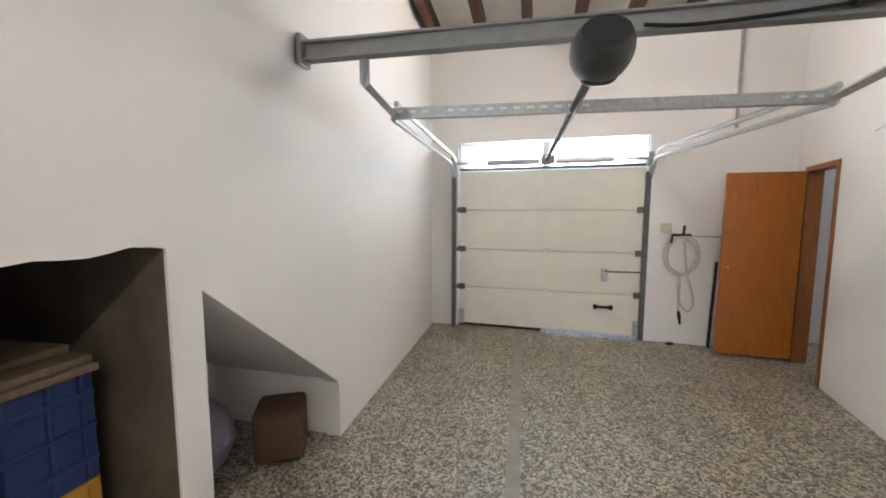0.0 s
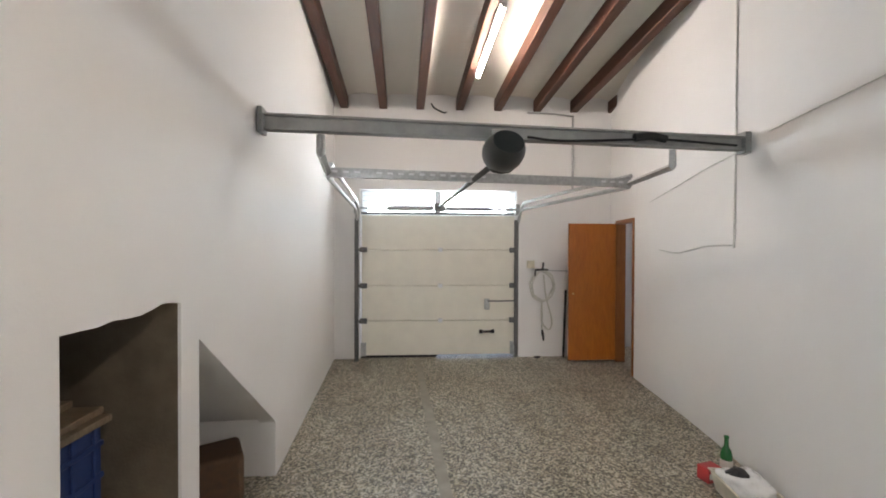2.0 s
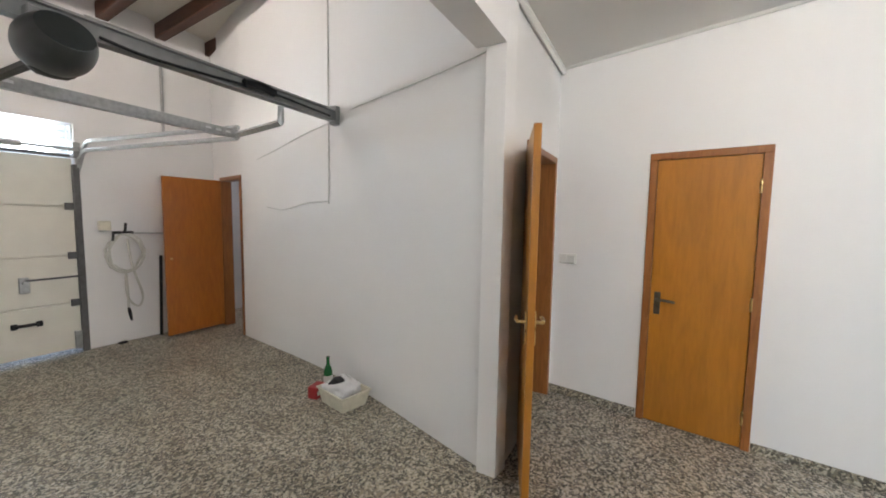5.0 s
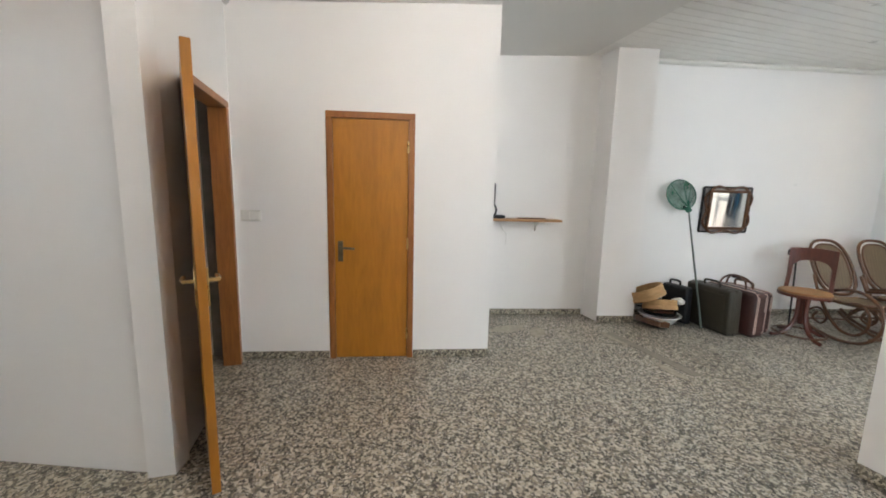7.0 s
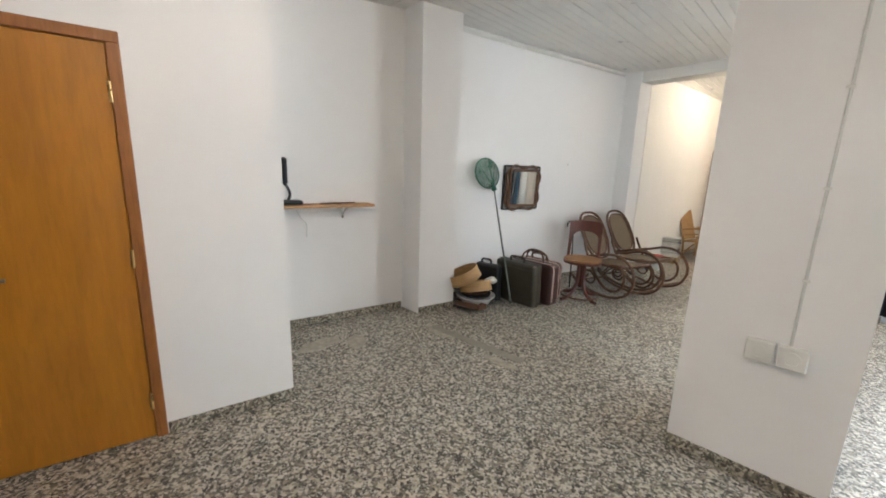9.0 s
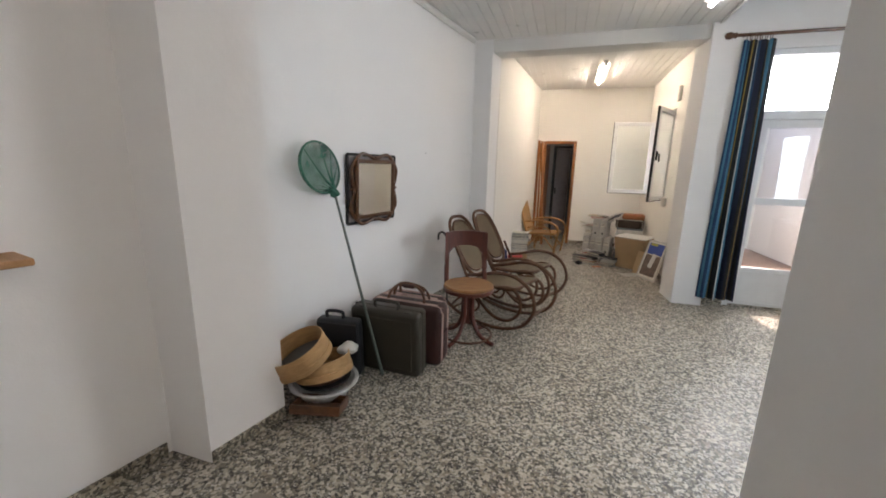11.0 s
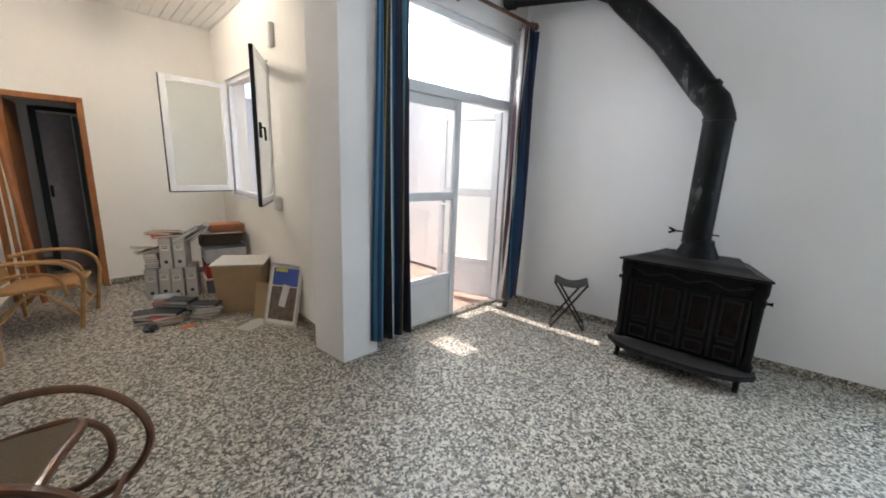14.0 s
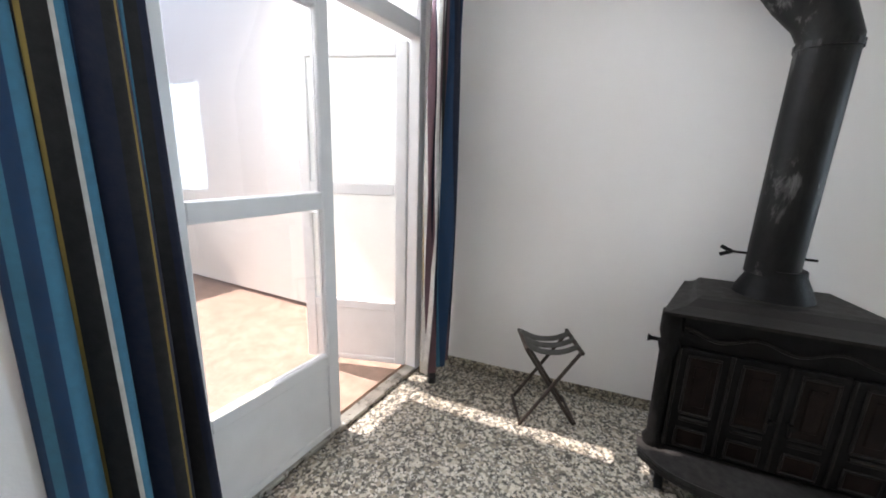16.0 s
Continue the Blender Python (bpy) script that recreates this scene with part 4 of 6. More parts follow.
def cane_mat():
    """Woven cane: fine crossing strands over a darker ground."""
    m, nt, nd, ln, b = nodes_of("woven_cane")
    v = coords(nd, ln)
    f = []
    for rot in (45, -45):
        mp = nd.new("ShaderNodeMapping")
        mp.inputs["Rotation"].default_value = (radians(20), radians(30), radians(rot))
        ln.new(v, mp.inputs[0])
        w = nd.new("ShaderNodeTexWave")
        w.inputs["Scale"].default_value, w.inputs["Distortion"].default_value = 42, 0.6
        ln.new(mp.outputs[0], w.inputs[0])
        f.append(w.outputs["Fac"])
    mx = nd.new("ShaderNodeMath")
    mx.operation = "MULTIPLY"
    ln.new(f[0], mx.inputs[0])
    ln.new(f[1], mx.inputs[1])
    r = ramp(nd, [(0.05, (0.085, 0.056, 0.028)), (0.5, (0.19, 0.132, 0.068))])
    ln.new(mx.outputs[0], r.inputs[0])
    ln.new(r.outputs[0], b.inputs["Base Color"])
    b.inputs["Roughness"].default_value = 0.6
    bump(nd, ln, b, mx.outputs[0], 0.4, 0.002)
    return m


def net_mat():
    m, nt, nd, ln, b = nodes_of("green_netting")
    b.inputs["Base Color"].default_value = (0.02, 0.16, 0.10, 1)
    b.inputs["Roughness"].default_value = 0.7
    tr = nd.new("ShaderNodeBsdfTransparent")
    n = noise_tex(nd, ln, coords(nd, ln), 7, 3)
    r = ramp(nd, [(0.3, (0.22, 0.22, 0.22)), (0.7, (0.55, 0.55, 0.55))])
    ln.new(n.outputs[0], r.inputs[0])
    mx = nd.new("ShaderNodeMixShader")
    ln.new(r.outputs[0], mx.inputs[0])
    ln.new(b.outputs[0], mx.inputs[1])
    ln.new(tr.outputs[0], mx.inputs[2])
    ln.new(mx.outputs[0], nd["Material Output"].inputs[0])
    return m


M_CANE, M_NET = cane_mat(), net_mat()
M_GREEN = plain("green_cord", (0.012, 0.10, 0.065), 0.6)
M_HANDLE = plain("grey_green_pole", (0.10, 0.12, 0.10), 0.4, 0.3)
EASTP = wall_pose(MIA, SHA)


def on_east(y):
    return (y + 6.9) * 1.0188


# ---- garage things ----
def hose():
    t = thing("garden_hose", pose(1.53, 5.075, 0, 0, 0, -2.9), "pale coiled garden hose hung on a wall tap", "garden hose")
    random.seed(7)
    loops = []
    for k in range(46):
        a = k / 46 * 2 * math.pi * 3
        loops.append((0.17 * math.sin(a) + 0.02 * math.sin(2.3 * a), -0.03 - 0.012 * (k % 5), 1.08 + 0.22 * math.cos(a) - 0.01 * (k // 16)))
    part("coil", sweep(bmesh.new(), loops, 0.012, 7), M_HOSE, t, smooth=True)
    tail = smooth_path([(0.02, -0.05, 1.24), (0.06, -0.05, 0.9), (0.15, -0.04, 0.55), (0.1, -0.04, 0.42), (0.0, -0.045, 0.55), (-0.01, -0.05, 0.85), (0.0, -0.05, 0.6), (0.0, -0.05, 0.40)], 6)
    part("tail", sweep(bmesh.new(), tail, 0.012, 7), M_HOSE, t, smooth=True)
    noz = sweep(bmesh.new(), [(0.0, -0.05, 0.42), (0.01, -0.05, 0.36), (0.025, -0.05, 0.26)], [0.014, 0.02, 0.011], 8)
    part("nozzle", noz, M_BLACK, t, "black spray nozzle")
    hk = B((-0.01, -0.03, 1.31), (0.2, 0.03, 0.03), bev=0.006)
    sweep(hk, smooth_path([(-0.1, -0.03, 1.3), (-0.12, -0.09, 1.28), (-0.13, -0.1, 1.22)], 3), 0.012, 7)
    sweep(hk, [(0, -0.02, 1.3), (0, -0.07, 1.34), (0, -0.09, 1.42)], 0.014, 7)
    part("tap", hk, M_BLACK, t)
    part("pipe", rod((0.08, -0.02, 1.3), (0.45, -0.02, 1.29), 0.008), M_STEEL, t)


hose()
jb = thing("junction_box", pose(1.36, 5.085, 1.39, 0, 0, -2.9), "square off-white electrical box on the wall", "electrical box")
part("box", B((0, -0.02, 0), (0.11, 0.045, 0.11), bev=0.008), M_TUB, jb)
ps = thing("plank", pose(1.86, 5.03, 0.0, 4, 0, 0), "dark narrow board leaning behind the door", "board")
part("board", B((0, 0, 0.51), (0.03, 0.02, 1.02), bev=0.003), M_BLACK, ps)
fo = thing("door_stop", pose(1.46, 5.04, 0), "small black object lying by the wall", "door stop")
part("block", B((0, 0, 0.012), (0.09, 0.05, 0.024), (0, 0, 12), bev=0.008), M_BLACK, fo)

tb = thing("plastic_tub", pose(1.685, 1.80, 0, 0, 0, -13), "ivory plastic tub on the garage floor by the wall", "tub")
bm = bmesh.new()
vs = [[bm.verts.new((sx * w, sy * d, z)) for sx, sy in ((-1, -1), (1, -1), (1, 1), (-1, 1))] for (w, d), z in (((0.11, 0.15), 0.0), ((0.135, 0.178), 0.13), ((0.143, 0.186), 0.132), ((0.143, 0.186), 0.122))]
inn = [[bm.verts.new((sx * w, sy * d, z)) for sx, sy in ((-1, -1), (1, -1), (1, 1), (-1, 1))] for (w, d), z in (((0.128, 0.171), 0.132), ((0.104, 0.144), 0.006))]
seq = [vs[3], vs[2], inn[0], inn[1]]
for A, C in ((vs[0], vs[1]), *zip(seq, seq[1:])):
    for j in range(4):
        bm.faces.new((A[j], A[(j + 1) % 4], C[(j + 1) % 4], C[j]))
bm.faces.new(vs[0][::-1])
bm.faces.new(inn[1])
part("tub", bm, M_TUB, tb)


def crumple(r, seed, squash=0.6, n=3, amp=0.3):
    bm = bmesh.new()
    bmesh.ops.create_icosphere(bm, subdivisions=n, radius=r)
    for v in bm.verts:
        k = noise.noise(v.co * (2.2 / r) * 0.5 + Vector((seed, 0, 0))) + 0.5 * noise.noise(v.co * (5 / r) * 0.5 + Vector((0, seed, 0)))
        v.co *= 1 + amp * k
        v.co.z *= squash
    return bm


bag = thing("plastic_bag", tb.matrix_world @ pose(0.0, 0.02, 0.13), "crumpled white plastic bag lying in the tub", "plastic bag")
part("bag", crumple(0.135, 3, 0.62, 4), M_BAG, bag, smooth=True)
part("contents", crumple(0.06, 8, 0.7), M_BLK, bag).matrix_local = pose(-0.05, 0.0, 0.055)
rb = thing("red_box", pose(1.66, 2.08, 0, 0, 0, 10), "small red cardboard carton on the floor", "carton")
part("carton", B((0, 0, 0.05), (0.13, 0.09, 0.10), bev=0.004), M_REDC, rb)
part("label", B((-0.03, -0.0465, 0.05), (0.05, 0.002, 0.04)), M_PAPER, rb)
bo = thing("bottle", pose(1.79, 2.08, 0), "green glass bottle standing on the floor", "bottle")
part("bottle", lathe(bmesh.new(), [(0.034, 0), (0.037, 0.01), (0.037, 0.17), (0.030, 0.205), (0.015, 0.235), (0.013, 0.29), (0.016, 0.292), (0.016, 0.305), (0.0, 0.305)], 20), M_BOTTLE, bo, smooth=True)
part("label", lathe(bmesh.new(), [(0.0376, 0.06), (0.0378, 0.07), (0.0378, 0.13), (0.0376, 0.14)], 20), M_WHITEP, bo)


def gar(y, off=0.008):
    """A point on the garage's east wall face."""
    for a, b in zip(GRC + GR[3:], GRC[1:] + GR[3:]):
        if y <= b[1]:
            u = (y - a[1]) / (b[1] - a[1])
            return a[0] + (b[0] - a[0]) * u - off
    return GR[-1][0] - off


def cable(name, pts, r, mat, label, n=6):
    t = thing(name, pose(*pts[0]), label, "cable")
    inv = Vector(pts[0])
    part("cable", sweep(bmesh.new(), [Vector(p) - inv for p in smooth_path(pts, n)], r, 6), mat, t)


cable("wall_cable", [(gar(2.32), 2.32, 3.7), (gar(2.32), 2.32, 3.0), (gar(2.32), 2.32, 2.2), (gar(2.33), 2.33, 1.70), (gar(2.36), 2.36, 1.68), (gar(2.7), 2.7, 1.67), (gar(2.95), 2.95, 1.63), (gar(3.2), 3.2, 1.60), (gar(3.5), 3.5, 1.63)], 0.007, M_CABLE, "thin white cable clipped to the garage wall")
cable("wall_cable", [(gar(1.95), 1.95, 2.46), (gar(1.6), 1.6, 2.47), (gar(1.2), 1.2, 2.47), (gar(0.8), 0.8, 2.475), (gar(0.45), 0.45, 2.49)], 0.004, M_CABLE, "thin white cable running to the opening")
cable("wall_cable", [(gar(2.3), 2.3, 2.40), (gar(2.7), 2.7, 2.36), (gar(3.2), 3.2, 2.27), (gar(3.7), 3.7, 2.18)], 0.005, M_CABLE, "thin white cable sagging along the wall")
cable("motor_cable", [(0.30, 2.07, 2.40), (0.5, 2.08, 2.385), (0.8, 2.10, 2.40), (1.1, 2.11, 2.42), (1.3, 2.12, 2.43), (1.9, 2.14, 2.41)], 0.009, M_BLACK, "black cable tied along the steel beam")
cable("cable_bundle", [(1.08, 2.10, 2.43), (1.2, 2.10, 2.445), (1.32, 2.11, 2.43)], 0.03, M_BLACK, "bundle of black cable on the beam")
cable("ceiling_cable", [(-0.12, 5.15, 3.74), (-0.08, 5.1, 3.66), (0.05, 5.1, 3.60), (0.1, 5.14, 3.62)], 0.012, M_BLACK, "loose black cable end under the ceiling")
cable("wall_conduit", [(2.0, 5.06, 3.62), (2.0, 5.06, 3.2), (2.0, 5.06, 2.5)], 0.018, M_STEEL, "grey conduit running down the back wall", 2)
cable("wall_conduit", [(1.3, 5.08, 3.64), (1.7, 5.06, 3.63), (2.0, 5.05, 3.60)], 0.012, M_BEAMST, "grey conduit running under the ceiling", 2)

# under the stairs
M_PLANK = wood("weathered_board", (0.12, 0.085, 0.055), (0.20, 0.15, 0.10), 0.7, (3, 14, 3))
cy = thing("plastic_crate", pose(-1.82, 0.885, 0.0), "yellow plastic crate at the bottom of the niche", "crate")


def crate(t, z0, h, mat, w=0.42, d=0.36):
    for k, (c, s) in enumerate((((w / 2, 0, z0 + h / 2), (0.02, d, h)), ((-w / 2, 0, z0 + h / 2), (0.02, d, h)), ((0, d / 2, z0 + h / 2), (w, 0.02, h)), ((0, -d / 2, z0 + h / 2), (w, 0.02, h)))):
        bm = B(c, s, bev=0.004)
        if k == 0:
            for zz in (0.2, 0.5, 0.8):
                part("rib", B((w / 2 + 0.014, 0, z0 + h * zz), (0.012, d, 0.02), bev=0.003), mat, t)
            for yy in (-0.4, -0.15, 0.15, 0.4):
                part("rib", B((w / 2 + 0.014, d * yy, z0 + h / 2), (0.009, 0.014, h * 0.95), bev=0.003), mat, t)
        part("side", bm, mat, t)
    part("base", B((0, 0, z0 + 0.01), (w, d, 0.02)), mat, t)


crate(cy, 0, 0.66, M_YELLOW)
cb2 = thing("plastic_crate", pose(-1.82, 0.885, 0.662), "dark blue plastic crate stacked in the niche", "crate")
crate(cb2, 0, 0.38, M_BLUE)
for k, (w, d) in enumerate(((0.5, 0.40), (0.52, 0.38), (0.40, 0.36))):
    b1 = thing("board", pose(-1.82 - 0.03 * k, 0.875, 1.042 + 0.026 * k, 0, 0, 3 * k - 2), "thin unpainted board lying on the crates", "board", "boards on the crates")
    part("board", B((0, 0, 0.012), (w, d, 0.024), bev=0.003), M_PLANK, b1)
bk = thing("cork_block", pose(-1.74, 2.20, 0, 0, 0, 28), "brown rounded block standing under the stairs", "block")
part("block", B((0, 0, 0.165), (0.30, 0.30, 0.33), bev=0.035, seg=3), M_CORK, bk, smooth=True)
sk = thing("storage_bag", pose(-2.12, 1.85, 0), "grey-violet bag stored under the stairs", "bag")
bm = crumple(0.24, 5, 1.0, 4, 0.15)
bmesh.ops.translate(bm, vec=(0, 0, 0.23), verts=bm.verts[:])
part("bag", bm, plain("grey_violet_plastic", (0.20, 0.19, 0.24), 0.35), sk, smooth=True)

# ---- hall things ----
sw = thing("light_switch", wall_pose(D2A, D1A) @ pose(1.96, 0, 1.21), "double white light switch on the plaster wall", "light switch")
part("plate", B((0, 0.006, 0), (0.155, 0.012, 0.085), bev=0.004), M_WHITEP, sw)
for k in (-1, 1):
    part("rocker", B((k * 0.036, 0.014, 0), (0.06, 0.008, 0.062), (4 * k, 0, 0), bev=0.002), M_WHITEP, sw)
so = thing("wall_socket", pose(0.245, -3.06, 0.69), "pair of white surface-mounted power sockets on the pillar", "power socket")
for k, x in enumerate((0.058, -0.058)):
    bx = part("box", B((x, 0.02, 0), (0.108, 0.04, 0.105), bev=0.006), M_WHITEP, so)
    part("face", lathe(bmesh.new(), [(0.034, 0.0), (0.034, 0.004), (0.026, 0.004), (0.026, -0.006), (0.0, -0.006)], 20, pose(x, 0.042, 0, -90, 0, 0)), M_WHITEP, bx)
    for q in (-1, 1):
        part("pin_hole", rod((x + q * 0.011, 0.036, 0), (x + q * 0.011, 0.0395, 0), 0.0055, 10), M_BLK, bx)
cable("wall_cable", [(0.20, -3.052, 0.742), (0.20, -3.052, 1.2), (0.195, -3.052, 1.9), (0.19, -3.052, 2.9)], 0.006, M_CABLE, "white cable clipped up the pillar", 2)
for z in (1.05, 1.45, 1.85, 2.2, 2.5):
    cl = thing("cable_clip", pose(0.198, -3.06, z), "small white cable clip", "cable clip", "cable clips on the pillar")
    part("clip", B((0, 0.009, 0), (0.028, 0.018, 0.012), bev=0.003), M_WHITEP, cl)

SHY0, SHY1 = on_east(-2.875), on_east(-1.90)
sh = thing("wall_shelf", EASTP @ pose(SHY0, 0, 1.13), "narrow pine wall shelf on two brackets", "shelf")
part("board", B(((SHY1 - SHY0) / 2, 0.10, 0.012), (SHY1 - SHY0, 0.20, 0.026), bev=0.006, seg=2), M_PINE, sh)
for x in (0.25, 0.85):
    bm = B((x, 0.004, -0.06), (0.02, 0.006, 0.12))
    box(bm, (x, 0.07, -0.003), (0.02, 0.14, 0.005))
    sweep(bm, smooth_path([(x, 0.008, -0.11), (x, 0.05, -0.05), (x, 0.13, -0.006)], 4), 0.004, 6)
    part("bracket", bm, M_CHROME, sh)
cable("loose_cable", [tuple((EASTP @ Vector((SHY0 + 0.68, 0.02, 1.12)))), tuple((EASTP @ Vector((SHY0 + 0.64, 0.03, 1.03)))), tuple((EASTP @ Vector((SHY0 + 0.59, 0.02, 0.97)))), tuple((EASTP @ Vector((SHY0 + 0.59, 0.015, 0.85))))], 0.004, M_CABLE, "loose grey wire hanging below the shelf")
ph = thing("telephone", EASTP @ pose(SHY0 + 0.763, 0.0, 1.157), "black wall telephone with a coiled cord", "telephone")
part("base", B((-0.02, 0.10, 0.02), (0.20, 0.14, 0.035), bev=0.012, seg=2), M_BLK, ph)
part("wall_plate", B((0.02, 0.012, 0.27), (0.07, 0.024, 0.16), bev=0.006), M_BLK, ph)
bm = sweep(bmesh.new(), smooth_path([(0.0, 0.035, 0.18), (0.0, 0.07, 0.2), (0.0, 0.075, 0.28), (0.0, 0.07, 0.36), (0.0, 0.035, 0.38)], 4), 0.019, 10)
lathe(bm, [(0.02, -0.015), (0.028, 0.0), (0.028, 0.012), (0.0, 0.014)], 14, pose(0, 0.04, 0.19, 90, 0, 0))
lathe(bm, [(0.02, -0.015), (0.028, 0.0), (0.028, 0.012), (0.0, 0.014)], 14, pose(0, 0.04, 0.37, 90, 0, 0))
part("handset", bm, M_BLK, ph, smooth=True)
coil = []
for k in range(120):
    u = k / 119
    bx, bz = -0.0 - 0.03 * math.sin(u * 3.1), 0.17 - 0.15 * u
    coil.append((bx + 0.011 * math.cos(k * 0.9), 0.06 + 0.05 * u + 0.011 * math.sin(k * 0.9), bz))
part("coiled_cord", sweep(bmesh.new(), coil, 0.0035, 5), M_BLK, ph)
ru = thing("ruler", EASTP @ pose(SHY0 + 0.33, 0.13, 1.157, 0, 0, 4), "dark stick and papers lying on the shelf", "stick")
part("stick", rod((-0.16, 0, 0.008), (0.17, 0.01, 0.008), 0.007, 8), M_BENT, ru)
part("paper", B((0.02, -0.05, 0.002), (0.24, 0.06, 0.003)), M_PAPER, ru)
nl = thing("wall_nail", EASTP @ pose(on_east(-5.75), 0.0, 1.62), "small steel nail in the white plaster", "nail")
part("nail", rod((0, 0, 0), (0, 0.02, 0.003), 0.004, 6), M_STEEL, nl)


# ---- living room: along the east wall ----
M_IRONM = plain("rubbed_iron_relief", (0.015, 0.0135, 0.0125), 0.42, 0.0, 0.5, 30, 0.4, spec=0.12)
M_RUST = plain("heat_browned_iron", (0.0105, 0.0066, 0.0055), 0.5, 0.0, 0.6, 14, 0.5, spec=0.1)
M_SURR = plain("dull_silvered_border", (0.30, 0.27, 0.26), 0.35, 0.3, 0.2, 9, 0.1)


def mirror():
    s0, s1 = on_east(-5.20), on_east(-4.61)
    w, h = s1 - s0, 0.53
    t = thing("wall_mirror", EASTP @ pose((s0 + s1) / 2, 0.004, 1.305, -2, 0, 0), "framed wall mirror with a carved brown surround", "mirror")
    for c, s in (((0, 0.012, h / 2), (w, 0.02, 0.022)), ((0, 0.012, -h / 2), (w, 0.02, 0.022)), ((w / 2, 0.012, 0), (0.022, 0.02, h)), ((-w / 2, 0.012, 0), (0.022, 0.02, h))):
        part("outer_frame", B(c, s, bev=0.004), M_BLACK, t)
    wi2, hi3 = w * 0.78, h * 0.82
    part("surround", B((0, 0.012, 0), (w - 0.02, 0.006, h - 0.02)), M_SURR, t, "grey silvered border strips")
    part("backing", B((0, 0.028, 0), (wi2 * 0.9, 0.03, hi3 * 0.9)), M_BENT, t)
    for c, s in (((0, 0.05, hi3 / 2), (wi2 + 0.03, 0.03, 0.03)), ((0, 0.05, -hi3 / 2), (wi2 + 0.03, 0.03, 0.03)), ((wi2 / 2, 0.05, 0), (0.03, 0.03, hi3)), ((-wi2 / 2, 0.05, 0), (0.03, 0.03, hi3))):
        part("inner_frame", B(c, s, bev=0.008), M_BENT, t)
    for sgn in (-1, 1):
        for hor in (0, 1):
            L = wi2 if hor else hi3
            off = (hi3 if hor else wi2) / 2 + 0.035
            pts = [(-0.5 * L, off - 0.03), (-0.36 * L, off + 0.02), (-0.18 * L, off + 0.012), (0, off - 0.015), (0.18 * L, off + 0.012), (0.36 * L, off + 0.02), (0.5 * L, off - 0.03)]
            pts = [((a, 0.042, sgn * b) if hor else (sgn * b, 0.042, a)) for a, b in pts]
            part("carving", sweep(bmesh.new(), smooth_path(pts, 5), 0.014, 7), M_BENT, t, smooth=True)
            part("knot", lathe(bmesh.new(), [(0, -0.016), (0.016, -0.008), (0.016, 0.008), (0, 0.016)], 10, pose(*((0, 0.045, sgn * off) if hor else (sgn * off, 0.045, 0)))), M_BENT, t)
    part("glass", B((0, 0.047, 0), (wi2 - 0.025, 0.006, hi3 - 0.025)), M_MIRROR, t, "silvered mirror glass")


mirror()


def net():
    t = thing("landing_net", pose(2.60, -4.31, 0), "green landing net on a pole leaning on the wall", "fishing net")
    neck = Vector((0.37, -0.04, 1.30))
    cen = neck + Vector((0.05, 0.07, 0.17))
    ax_u = Vector((0.02, 0.985, 0.26)).normalized()
    ax_v = Vector((0.12, -0.3, 0.95)).normalized()
    hoop = [cen + ax_u * 0.215 * math.cos(a) + ax_v * 0.17 * math.sin(a) for a in (2 * math.pi * k / 40 for k in range(40))]
    part("hoop", sweep(bmesh.new(), hoop, 0.007, 7, True), M_GREEN, t)
    part("pole", sweep(bmesh.new(), [neck, neck * 0.5, Vector((0, 0, 0.005))], [0.008, 0.010, 0.012], 8), M_HANDLE, t)
    bm = bmesh.new()
    rings = []
    inward = Vector((-1, 0.1, -0.1))
    for j in range(9):
        u = j / 8
        rings.append([bm.verts.new(p.lerp(neck + Vector((0, 0.01, 0.02)), u * u * 0.9) - inward * 0.05 * math.sin(math.pi * u) + Vector((0, 0, 0.008 * math.sin(k * 1.9) * u))) for k, p in enumerate(hoop)])
    for A, C in zip(rings, rings[1:]):
        for k in range(40):
            bm.faces.new((A[k], A[(k + 1) % 40], C[(k + 1) % 40], C[k]))
    part("netting", bm, M_NET, t, "sheer green mesh", True)
    for k in (3, 9, 13, 17, 30):
        part("fold", sweep(bmesh.new(), smooth_path([hoop[k], hoop[k].lerp(neck, 0.55) + Vector((0.01, 0.01 * (k % 3 - 1), 0)), neck + Vector((0, 0, 0.03))], 5), [0.002 + 0.0006 * q for q in range(11)], 5), M_GREEN, t)
    part("knot", crumple(0.035, 2, 0.9), M_GREEN, t).matrix_local = pose(*neck)


net()


def rounded_case(w, d, h, r):
    return B((0, 0, h / 2), (w, d, h), bev=r, seg=3)


def case_handle(t, x, z, w, mat, y=0.0, up=0.055):
    part("handle", sweep(bmesh.new(), smooth_path([(x - w / 2, y, z), (x - w / 2 * 0.9, y, z + up), (x + w / 2 * 0.9, y, z + up), (x + w / 2, y, z)], 5), 0.012, 8), mat, t, smooth=True)


